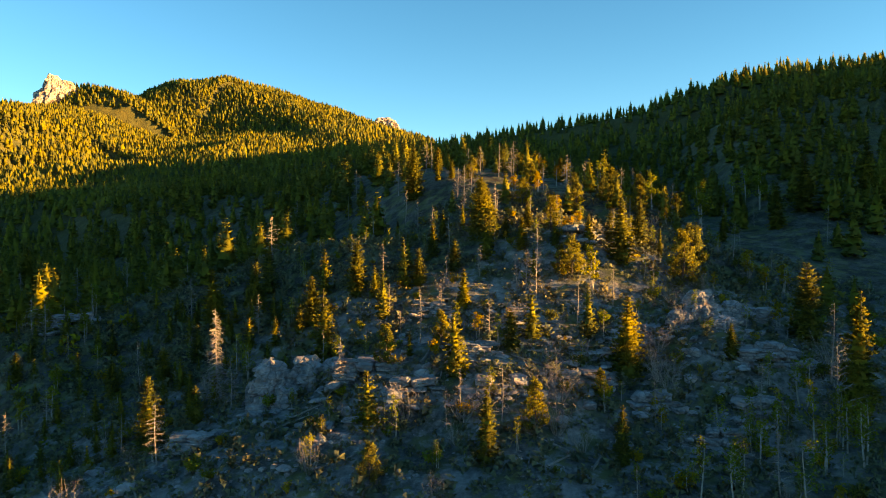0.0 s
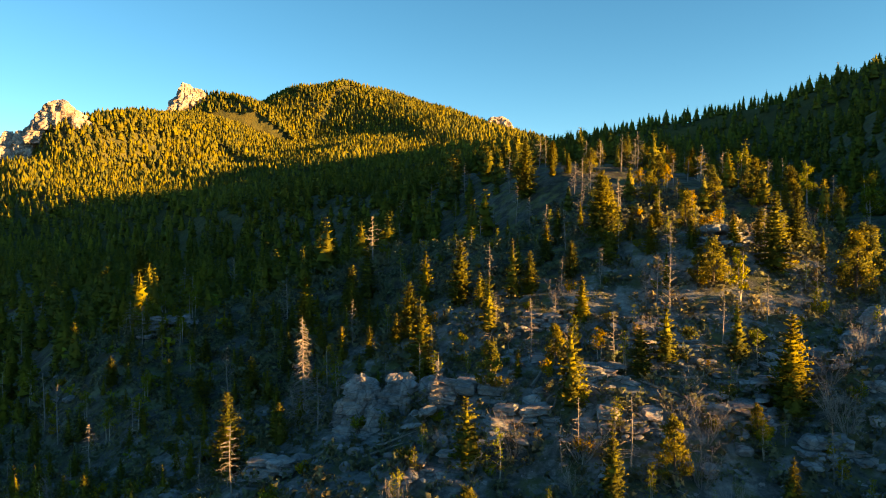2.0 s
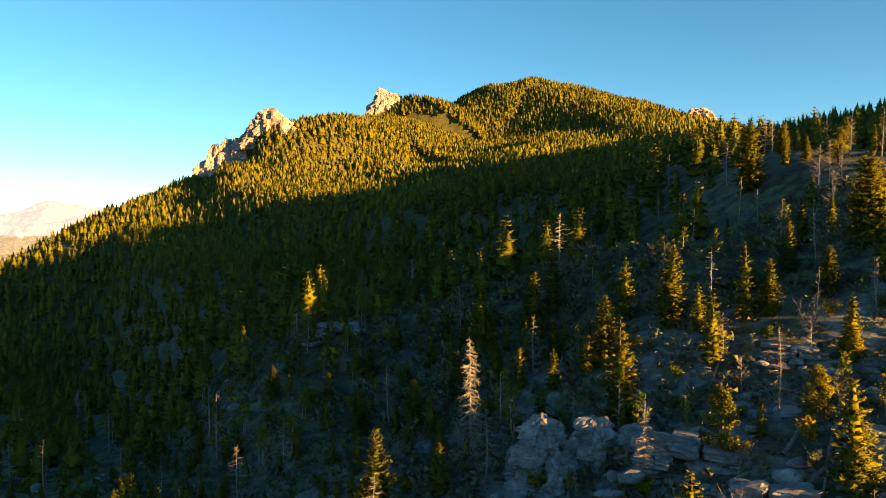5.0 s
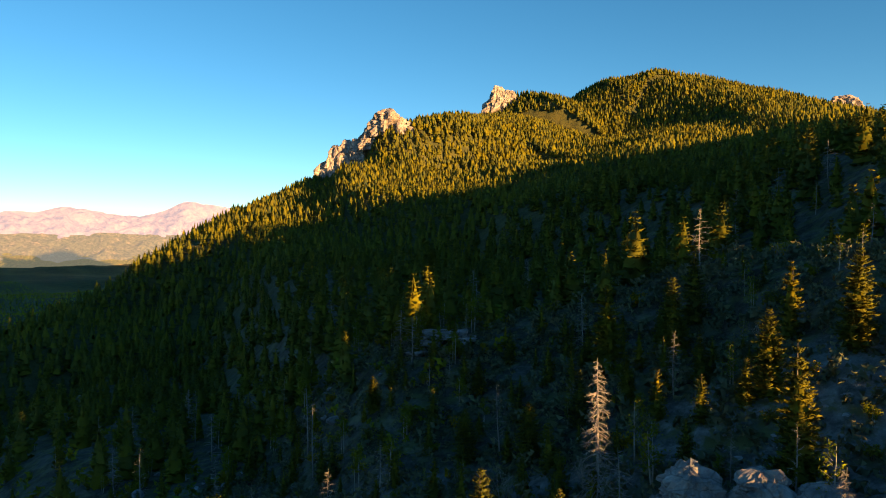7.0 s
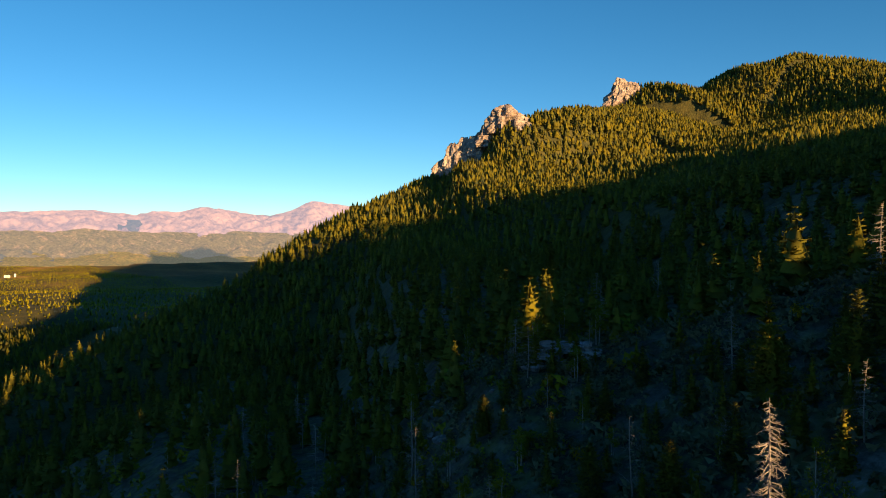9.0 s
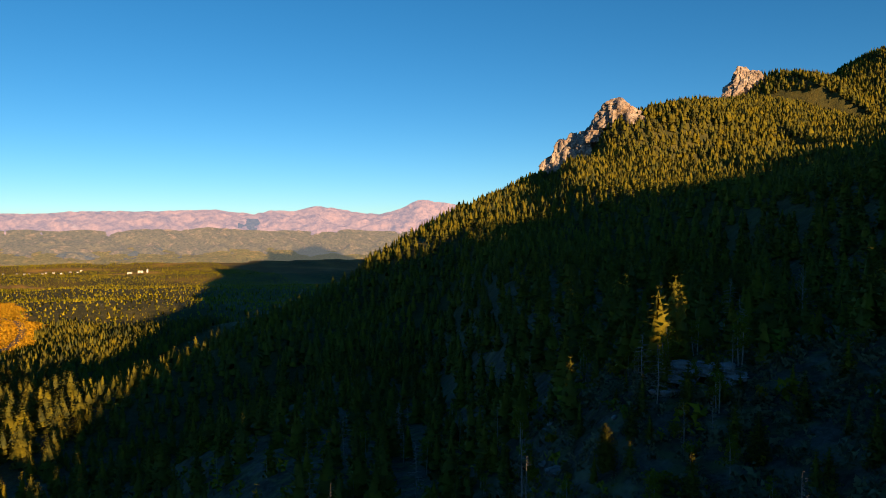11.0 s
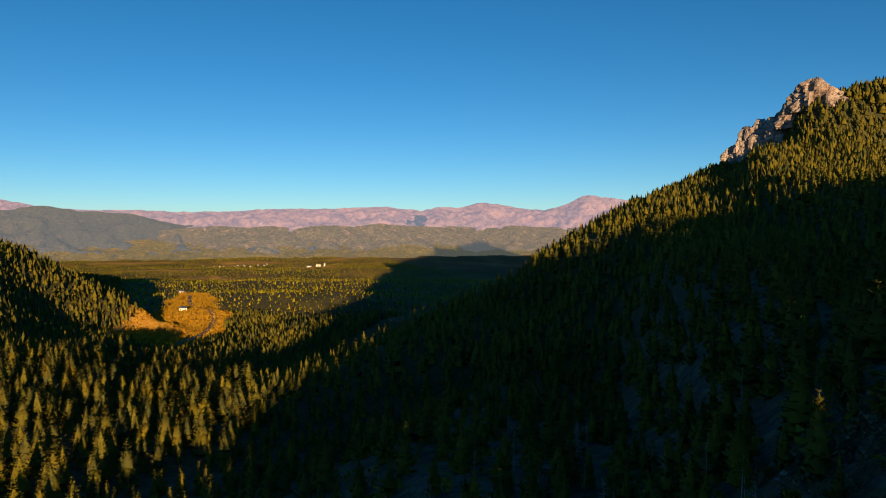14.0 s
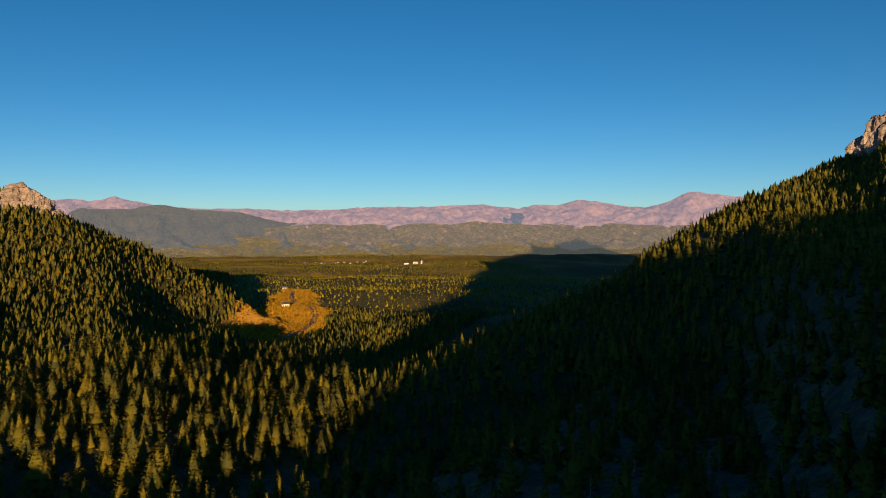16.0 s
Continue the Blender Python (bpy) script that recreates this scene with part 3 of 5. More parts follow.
def forest(name, label, protos, material, step, near, far, box, height, seed, keep=1.0, category="forest", thin=bare):
    """Many trees of a wood too far or too many to count, in one mesh."""
    x, y, rng = scatter(step, box, seed)
    d = away(x, y)
    ok = (d > near) & (d <= far) & facing(x, y) & (rng.random(len(x)) < keep * (1 - thin(x, y)))
    x, y = x[ok], y[ok]
    z = land(x, y) - 0.3
    tall = height * rng.uniform(0.55, 1.25, len(x)) * (1 + 0.2 * ripple(x, y, 40, 6))
    spin = rng.uniform(0, 2 * math.pi, len(x))
    plump = rng.uniform(0.75, 1.2, len(x))
    kind = rng.integers(0, len(protos), len(x))
    allv, allf, alln, count = [], [], [], 0
    for i, (pv, pf) in enumerate(protos):
        m = kind == i
        if not m.any():
            continue
        c, s = np.cos(spin[m])[:, None], np.sin(spin[m])[:, None]
        w = (tall[m] * plump[m])[:, None]
        px = (pv[:, 0] * c - pv[:, 1] * s) * w + x[m][:, None]
        py = (pv[:, 0] * s + pv[:, 1] * c) * w + y[m][:, None]
        pz = pv[:, 2] * tall[m][:, None] + z[m][:, None]
        allv.append(np.stack([px, py, pz], -1).reshape(-1, 3))
        pn = outward(pv, 0.7, 0.3, i)
        alln.append(np.stack([pn[:, 0] * c - pn[:, 1] * s, pn[:, 0] * s + pn[:, 1] * c, pn[:, 2] + 0 * c], -1).reshape(-1, 3))
        allf.append((pf[None] + (np.arange(m.sum()) * len(pv))[:, None, None] + count).reshape(-1, 3))
        count += m.sum() * len(pv)
    data = mesh_of(name, np.concatenate(allv), np.concatenate(allf), material, facing_out=np.concatenate(alln))
    print(name, len(x), "trees", sum(len(f) for f in allf), "triangles")
    return tagged(new(name, data), label, category, kind="stuff")


rng = random.Random(5)
FAR_CONES = [cone_tree(rng, 4, 3, 0.25) for _ in range(6)]
TINY_CONES = [cone_tree(rng, 4, 1, 0.36) for _ in range(3)]
MID_TREES = [bough_tree(rng, 12, 7, 1, 3, 0.25, 0.02, 0.8, 0.72, 0.7) for _ in range(6)]
FAR_TREES = [bough_tree(rng, 6, 5, 1, 1, 0.26, 0.02, 0.85, 1.0, 0.75) for _ in range(6)]
forest("slope_forest", "dense dark green conifers on the shaded slope", MID_TREES, FIR, 7.0, 112, 330, (-400, -60, 330, 400), 9.5, 11)
forest("upper_forest", "dense conifer forest on the mountainside", FAR_TREES, FIR, 6.4, 330, 560, (-620, -200, 480, 640), 10, 14)
forest("hill_forest", "sunlit conifer forest on the domed hill and ridges", FAR_CONES, FIR, 5.6, 560, 1650, (-1700, -420, 520, 1700), 11.0, 12, 0.97, "forest", lambda x, y: np.maximum(bare(x, y), (x < -940) & (y > 95)))
forest("ridge_forest", "tall conifers on the steep sunlit ridge", FAR_CONES, FIR, 7.0, 560, 1500, (-660, 640, -160, 1420), 11.5, 16, 0.9)
forest("valley_forest", "open conifer woods on the valley floor, coloured as sunlit", TINY_CONES, LIT_VALLEYWOOD, 9.5, 880, 4150, (-4200, -1200, -900, 3000), 4.8, 13, 0.75, "forest", lambda x, y: np.maximum(bare(x, y), (away(x, y) < 1650) & ~((x < -940) & (y > 95))))
forest("valley_grove", "tall sunlit firs standing open on the valley side", [bough_tree(rng, 17, 9, 2, 3, 0.3, 0.02, 0.8, 0.62, 0.78) for _ in range(6)], FIR, 8.6, 150, 640, (-640, -60, -150, 180), 14.5, 15, 0.85, "forest", lambda x, y: 1 - grove(x, y))


# ---- helpers for things ----
def thing(name, label, category, group=""):
    ob = new(name)
    ob.empty_display_size = 0.5
    return tagged(ob, label, category, group)


def part(name, data, parent, label=""):
    ob = new(name, data)
    ob.parent = parent
    loose = name in ("crown", "foliage", "branchwork", "woody_base")
    return tagged(ob, label, kind="stuff" if loose else "")


def tube(path, radii, sides=5):
    """A tapered tube along a path: its vertices and triangles."""
    verts, faces = [], []
    for i, (p, r) in enumerate(zip(path, radii)):
        way = np.array(path[min(i + 1, len(path) - 1)]) - np.array(path[max(i - 1, 0)])
        way = way / (np.linalg.norm(way) + 1e-9)
        u = np.cross(way, (0.31, 0.95, 0.05) if abs(way[2]) > 0.8 else (0, 0, 1))
        u = u / np.linalg.norm(u)
        v = np.cross(way, u)
        verts += [np.array(p) + (u * math.cos(2 * math.pi * j / sides) + v * math.sin(2 * math.pi * j / sides)) * r for j in range(sides)]
    for i in range(len(path) - 1):
        for j in range(sides):
            a, b = i * sides + j, i * sides + (j + 1) % sides
            faces += [(a, b, b + sides), (a, b + sides, a + sides)]
    return verts, faces


def joined(pieces):
    verts, faces = [], []
    for v, f in pieces:
        n = len(verts)
        verts += list(v)
        faces += [tuple(i + n for i in t) for t in f]
    return np.array(verts), np.array(faces)


def trunk_of(rng, height, base, top=0.02, bend=0.02, sides=6):
    lean = [rng.uniform(-bend, bend) * height for _ in range(4)]
    path = [(lean[0] * k * k + lean[2] * math.sin(3 * k), lean[1] * k * k + lean[3] * math.sin(2.5 * k), height * k - 0.5 * (k == 0)) for k in (0, 0.12, 0.3, 0.5, 0.7, 0.88, 1)]
    return tube(path, [base * (1 - k) ** 0.8 + top for k in (0, 0.12, 0.3, 0.5, 0.7, 0.88, 1)], sides)


def scaled(proto, size, down=0.0):
    v, f = proto
    return v * size - np.array([0, 0, down]), f


def fir_tree(seed, material, label, kind, dense=1.0, wide=0.19, blunt=0.85):
    """A living conifer ten metres high: trunk and crown."""
    rng = random.Random(seed)
    tree = thing(kind, label, "tree", "conifers on the slope")
    part("trunk", mesh_of("trunk", *trunk_of(rng, 9.8, 0.17), BARK), tree)
    crown = bough_tree(rng, int(26 * dense), 10, 5 if dense > 0.9 else 3, int(8 * dense), wide, 0.03, blunt, 0.75)
    verts, faces = scaled(crown, 10.0)
    part("crown", mesh_of("crown", verts, faces, material, facing_out=outward(verts, 0.6, 0.35, seed)), tree)
    return tree


def pine_tree(seed, label):
    """A broad, clumpy pine ten metres high."""
    rng = random.Random(seed)
    tree = thing("pine_tree", label, "tree", "pines on the slope")
    pieces, tufts = [trunk_of(rng, 9.3, 0.2, 0.03, 0.03)], []
    for i in range(40):
        k = 0.12 + 0.88 * (i + rng.random()) / 40
        a, length = rng.uniform(0, 2 * math.pi), (2.75 * (1 - k) ** 0.6 + 0.3) * rng.uniform(0.65, 1.12)
        start = np.array([0, 0, 9.2 * k])
        end = start + np.array([math.cos(a) * length, math.sin(a) * length, length * rng.uniform(0.0, 0.45)])
        pieces.append(tube([start, (start + end) / 2 - (0, 0, 0.1), end], (0.06, 0.04, 0.015), 3))
        for s in (0.5, 0.8, 1.0):
            tufts.append((start + (end - start) * s + np.array([rng.uniform(-0.3, 0.3) for _ in range(3)]), rng.uniform(0.45, 0.75)))
    part("trunk", mesh_of("trunk", *joined(pieces), BARK), tree)
    part("crown", foliage("crown", leaf_clouds(rng, tufts, 34, 0.31), PINE, (0, 0, 5), seed), tree)
    return tree


def leaf_clouds(rng, tufts, count, leaf):
    """Loose tufts of small leaves round given places."""
    verts, faces = [], []
    for at, size in tufts:
        for _ in range(count):
            p = np.array([rng.gauss(0, 1), rng.gauss(0, 1), rng.gauss(0, 0.8)])
            p = at + p / (np.linalg.norm(p) + 0.01) * size * rng.uniform(0.35, 1.0)
            u = np.array([rng.gauss(0, 1) for _ in range(3)])
            u = u / np.linalg.norm(u) * leaf * rng.uniform(0.6, 1.2)
            v = np.cross(u, [rng.gauss(0, 1) for _ in range(3)])
            v = v / (np.linalg.norm(v) + 1e-6) * leaf * 0.4
            n = len(verts)
            verts += [p - v, p + v, p + u]
            faces.append((n, n + 1, n + 2))
    return np.array(verts), np.array(faces)


def foliage(name, cloud, material, centre, seed):
    """A loose crown whose leaves are lit as one rounded mass."""
    verts, faces = cloud
    return mesh_of(name, verts, faces, material, facing_out=outward(verts, None, 0.45, seed, centre))


def aspen_tree(seed, material, label, leaves=16, spread=1.0):
    """A slim pale-barked broadleaf ten metres high with a loose crown."""
    rng = random.Random(seed)
    tree = thing("aspen_tree", label, "tree", "small broadleaf trees")
    pieces, tufts = [], []
    for s in range(rng.choice((1, 2, 2))):
        ox, oy, h = rng.uniform(-0.9, 0.9) * s, rng.uniform(-0.9, 0.9) * s, 9.6 * rng.uniform(0.75, 1.0)
        v, f = trunk_of(rng, h, 0.12, 0.02, 0.05, 5)
        pieces.append((np.array(v) + (ox, oy, 0), f))
        for i in range(13):
            k = 0.32 + 0.68 * (i + rng.random()) / 13
            a, length = rng.uniform(0, 2 * math.pi), 2.0 * spread * (1.15 - k) ** 0.6 * rng.uniform(0.5, 1.1)
            start = np.array([ox, oy, h * k * 0.97])
            end = start + np.array([math.cos(a) * length, math.sin(a) * length, length * rng.uniform(0.3, 0.9)])
            pieces.append(tube([start, end], (0.035, 0.01), 3))
            tufts += [(end, rng.uniform(0.5, 0.85)), ((start + end) / 2, rng.uniform(0.4, 0.7))]
    part("trunk", mesh_of("trunk", *joined(pieces), PALEBARK), tree)
    part("crown", foliage("crown", leaf_clouds(rng, tufts, leaves, 0.36), material, (0, 0, 6), seed), tree)
    return tree


def sticks(rng, start, way, length, radius, depth, out):
    """A bare branch with its twigs."""
    mid = start + way * length * 0.5 + np.array([rng.uniform(-1, 1) for _ in range(3)]) * length * 0.07
    end = start + way * length + np.array([rng.uniform(-1, 1) for _ in range(3)]) * length * 0.12
    out.append(tube([start, mid, end], (radius, radius * 0.65, radius * 0.25), 3) if depth else tube([start, end], (radius, radius * 0.3), 3))
    if depth:
        for s in (0.35, 0.55, 0.75, 0.92):
            turn = np.array([rng.gauss(0, 0.6) for _ in range(3)])
            w = way + turn
            sticks(rng, start + (end - start) * s, w / np.linalg.norm(w), length * rng.uniform(0.3, 0.5), radius * 0.5, depth - 1, out)


def dead_tree(seed, label, rising, count, spread, depth=1, low=0.15):
    """A leafless grey tree ten metres high."""
    rng = random.Random(seed)
    tree = thing("dead_tree", label, "tree", "dead trees")
    part("trunk", mesh_of("trunk", *trunk_of(rng, 10, 0.11, 0.012, 0.03), DEADWOOD), tree)
    out = []
    for i in range(count):
        k = low + (0.98 - low) * (i + rng.random()) / count
        a = rng.uniform(0, 2 * math.pi)
        way = np.array([math.cos(a), math.sin(a), rising * rng.uniform(0.4, 1.4)])
        sticks(rng, np.array([0, 0, 10 * k]), way / np.linalg.norm(way), spread * ((1 - k) ** 0.7 + 0.12) * rng.uniform(0.5, 1.15), 0.04, depth, out)
    part("branchwork", mesh_of("branchwork", *joined(out), DEADWOOD), tree)
    return tree


def brush(seed, label):
    """A bare, many-stemmed shrub five metres high."""
    rng = random.Random(seed)
    bush = thing("bare_shrub", label, "shrub", "bare shrubs")
    out = []
    for _ in range(16):
        a, w = rng.uniform(0, 2 * math.pi), rng.uniform(0.1, 0.8)
        way = np.array([math.cos(a) * w, math.sin(a) * w, 1.0])
        sticks(rng, np.array([math.cos(a) * 0.3, math.sin(a) * 0.3, -0.2]), way / np.linalg.norm(way), rng.uniform(2.5, 5), 0.05, 2 if _ < 8 else 1, out)
    part("woody_base", mesh_of("woody_base", *joined(out), DEADWOOD), bush)
    return bush


def leafy_shrub(seed, material, label):
    """A low leafy bush two metres high."""
    rng = random.Random(seed)
    bush = thing("leafy_shrub", label, "shrub", "leafy shrubs")
    stems, tufts = [], []
    for _ in range(9):
        a, w = rng.uniform(0, 2 * math.pi), rng.uniform(0.2, 1.1)
        end = np.array([math.cos(a) * w, math.sin(a) * w, rng.uniform(0.9, 1.8)])
        stems.append(tube([(0, 0, -0.2), end * 0.6, end], (0.04, 0.03, 0.01), 3))
        tufts += [(end, 0.5), (end * 0.7, 0.45)]
    part("woody_base", mesh_of("woody_base", *joined(stems), BARK), bush)
    part("foliage", foliage("foliage", leaf_clouds(rng, tufts, 22, 0.26), material, (0, 0, 0.6), seed), bush)
    return bush


def put(proto, places, seed, spread=(0.9, 1.1), base=10.0, sink=0.2):
    """Copies of a thing at places (x, y, height); the first one moves to the last place."""
    rng = random.Random(seed)
    for i, (x, y, h) in enumerate(places):
        s = h / base
        wide = s * rng.uniform(*spread)
        m = Matrix.LocRotScale((x, y, float(land(x, y)) - sink), Euler((rng.uniform(-0.03, 0.03), rng.uniform(-0.03, 0.03), rng.uniform(0, 6.28))), (wide, wide, s))
        if i == len(places) - 1:
            proto.matrix_basis = m
        else:
            copy_thing(proto, m)


def deal(protos, places, seed, **more):
    """Deals places out to several prototypes in turn."""
    for i, proto in enumerate(protos):
        mine = places[i::len(protos)]
        if mine:
            put(proto, mine, seed + i, **more)
        else:
            for o in (*proto.children_recursive, proto):
                bpy.data.objects.remove(o)


# ---- the rocks ----
def crag(rng, size, seed, steps=(44, 30), jut=0.16, taper=0.55, lean=(0.0, 0.0), material=None, beds=0):
    """A craggy block: rings of broken rock, size (x, y, z) metres, standing at its base."""
    around, up = steps
    verts = []
    for i in range(up + 1):
        k = i / up
        shrink = (1 - (1 - taper) * k ** 1.3) * math.sqrt(max(0.0, 1 - max(0, (k - 0.72) / 0.28) ** 2.4) + 0.004)
        for j in range(around):
            a = 2 * math.pi * j / around
            c, s = math.cos(a), math.sin(a)
            box = 1 / max(abs(c) ** 3.2 + abs(s) ** 3.2, 1e-6) ** (1 / 3.2)
            p = Vector((c * box * shrink, s * box * shrink, k * size[2] / size[0] * 1.6))
            ridge = noise.fractal(p * 1.7 + Vector((seed, 0, 0)), 0.8, 2.1, 5)
            joint = noise.cell(Vector((p.x * 3.1 + seed, p.y * 3.1, p.z * 1.5))) - 0.5
            fine = noise.fractal(p * 7 + Vector((0, seed, 0)), 0.7, 2.0, 3)
            bed = noise.cell(Vector((p.x * 0.9 + seed, p.y * 0.9, k * beds))) - 0.5 if beds else 0.0
            w = shrink * box * (1 + jut * ridge + jut * 0.7 * joint + jut * 0.3 * fine + 0.16 * bed)
            verts.append((c * w * size[0] / 2 + lean[0] * k, s * w * size[1] / 2 + lean[1] * k, k * size[2] * (1 + 0.10 * ridge * k)))
    quads = grid_faces(up + 1, around, True)
    faces = np.concatenate([quads[:, [0, 1, 2]], quads[:, [0, 2, 3]]])
    top = up * around
    cap = np.array([(top, top + j, top + j + 1) for j in range(1, around - 1)])
    return mesh_of("crag", np.array(verts), np.concatenate([faces, cap]), material or CLIFF)


def outcrop(name, label, blocks, seed):
    """A rock outcrop of several crags: x, y, height of the top, width, depth, turn, taper, lean."""
    rng = random.Random(seed)
    rock = thing(name, label, "rock")
    x0, y0 = blocks[0][:2]
    z0 = float(land(x0, y0))
    rock.location = (x0, y0, z0)
    for i, (x, y, top, w, d, turn, taper, lean) in enumerate(blocks):
        z = float(land(x, y)) - 9
        h = max(top - z, 12)
        ob = part("crag", crag(rng, (w, d, h), seed * 7.3 + i * 3.1, (56, 40), 0.24, taper, (lean, 0)), rock)
        ob.matrix_basis = pose(x - x0, y - y0, z - z0, 0, 0, turn)
    return rock


outcrop("granite_tor", "large sunlit granite tor rising from the forest", [
    (-546, 727, 152, 46, 36, 6, 0.5, 3), (-530, 733, 142, 34, 30, 0, 0.55, 0), (-564, 724, 144, 34, 30, 10, 0.45, 6), (-518, 736, 124, 26, 24, 0, 0.6, 0),
    (-584, 724, 123, 32, 28, 10, 0.55, 5), (-606, 721, 118, 30, 26, 12, 0.5, 4), (-624, 717, 112, 30, 26, 12, 0.45, 6), (-638, 713, 92, 24, 24, 12, 0.45, 5)], 3)
outcrop("granite_spire", "pale granite spire on the ridge beside the dome", [
    (-616, 1130, 257, 46, 40, 30, 0.5, 3), (-632, 1124, 238, 32, 34, 30, 0.55, 5), (-600, 1139, 250, 36, 34, 28, 0.55, 0), (-622, 1118, 226, 40, 26, 28, 0.6, 2)], 5)
outcrop("granite_tor", "small rock knob on the far shoulder", [(-95, 1150, 190, 60, 50, 10, 0.5, 0)], 8)
outcrop("hilltop_crag", "rock crag on top of the forested hill", [
    (-905, -128, 45, 34, 36, 100, 0.62, 0), (-901, -112, 38, 26, 30, 100, 0.66, 0), (-899, -100, 30, 22, 26, 100, 0.62, 0), (-899, -90, 17, 20, 24, 100, 0.6, 0)], 11)
outcrop("slope_ledge", "grey rock ledge on the wooded mountainside", [(-372, 722, 66, 26, 14, 20, 0.7, 0), (-345, 716, 64, 18, 10, 30, 0.7, 0)], 13)
outcrop("dome_ledge", "weathered ledge on the face of the dome", [(-262, 1012, 140, 36, 20, 10, 0.7, 0)], 14)


def boulder(seed, flat, material):
    """A weathered, bedded boulder about two metres across."""
    rng = random.Random(seed)
    bm = bmesh.new()
    bmesh.ops.create_icosphere(bm, subdivisions=2, radius=1)
    cuts = [(Vector((rng.gauss(0, 1), rng.gauss(0, 1), rng.gauss(0, 0.6))).normalized(), rng.uniform(0.55, 0.85)) for _ in range(9)]
    for v in bm.verts:
        p = v.co.copy()
        for way, cut in cuts:
            over = p.dot(way) - cut
            if over > 0:
                p -= way * over * 0.92
        p += p.normalized() * noise.fractal(p * 2.2 + Vector((seed, 0, 0)), 0.8, 2, 4) * 0.10
        p.z += (noise.cell(Vector((0, 0, p.z * 4 + seed))) - 0.5) * 0.05
        v.co = Vector((p.x, p.y * 0.85, p.z * flat))
    data = bpy.data.meshes.new("boulder")
    bm.to_mesh(data)
    bm.free()
    data.materials.append(material)
    return data


ROCKS = [boulder(20 + i, f, LEDGE) for i, f in enumerate((0.45, 0.6, 0.8, 0.4, 0.7, 0.55))]


BEDS = []


def bed_block(rng):
    """A weathered block of one rock bed, two metres each way; a few shapes serve all."""
    if len(BEDS) < 9:
        seed = 60 + len(BEDS)
        bm = bmesh.new()
        bmesh.ops.create_cube(bm, size=2)
        bmesh.ops.subdivide_edges(bm, edges=bm.edges[:], cuts=4, use_grid_fill=True)
        skew = [rng.uniform(-0.25, 0.25) for _ in range(4)]
        for v in bm.verts:
            p = v.co.copy()
            p = p / (abs(p.x) ** 5 + abs(p.y) ** 5 + abs(p.z) ** 5) ** (1 / 5) * max(abs(p.x), abs(p.y), abs(p.z)) ** 0.3
            p.x *= 1 + skew[0] * p.y * 0.5 + skew[1] * p.z * 0.4
            p.y *= 1 + skew[2] * p.x * 0.6
            p.z += skew[3] * p.x * 0.4
            away_from = p.normalized()
            p += away_from * (noise.fractal(p * 1.1 + Vector((seed * 3.1, 0, 0)), 0.8, 2.1, 4) * 0.16 + (noise.cell(p * 1.6 + Vector((0, seed, 0))) - 0.5) * 0.14)
            v.co = p
        data = bpy.data.meshes.new("rock_block")
        bm.to_mesh(data)
        bm.free()
        data.materials.append(LEDGE)
        BEDS.append(data)
        return data
    return rng.choice(BEDS)


def ledge_cliff(name, label, x, y, width, height, turn, seed):
    """A bedrock outcrop: a few massive cracked blocks with boulders along its foot and top."""
    rng = random.Random(seed)
    cliff = thing(name, label, "rock")
    cliff.matrix_basis = pose(x, y, float(land(x, y)) - 1.5, 0, 0, turn)
    up, bed = 0.0, 0
    while up < height + 1.2:
        thick = rng.uniform(0.55, 1.0) * (2.3 if height > 4 else 1.0) * (0.75 if bed % 2 else 1.25)
        inset = 0.28 * up + rng.uniform(-0.25, 0.25)
        across = -width / 2 * (1 - 0.2 * up / (height + 1)) + rng.uniform(-0.5, 0.5)
        while across < width / 2 * (1 - 0.55 * up / (height + 1)):
            w = rng.uniform(1.4, 3.6) * (1.6 if height > 4 else 1.0)
            if height > 4 or rng.random() < 0.88:
                ob = part("rock_block", bed_block(rng), cliff)
                deep = rng.uniform(2.6, 3.8)
                ob.matrix_basis = Matrix.LocRotScale((across + w / 2, deep / 2 - 1.6 + inset + rng.uniform(-0.3, 0.3), up + thick / 2), Euler((rng.uniform(-0.09, 0.09), rng.uniform(-0.09, 0.09), rng.uniform(-0.25, 0.25))), (w * 0.53, deep / 2, thick * 0.55))
            across += w * 0.97
        up += thick * 0.93
        bed += 1
    for _ in range(int(width * 1.3)):
        s = rng.uniform(0.4, 1.1)
        ob = part("boulder", rng.choice(ROCKS), cliff)
        front = rng.random() < 0.6
        ob.matrix_basis = Matrix.LocRotScale((rng.uniform(-0.6, 0.6) * width, rng.uniform(-3.2, -1.6) if front else rng.uniform(0.5, 2.5), (0.8 if front else 1.4 + 0.5 * height) + rng.uniform(-0.3, 0.2)), Euler((rng.uniform(-0.3, 0.3), rng.uniform(-0.3, 0.3), rng.uniform(0, 6.28))), (s * 1.3, s, s * 0.8))
    return cliff


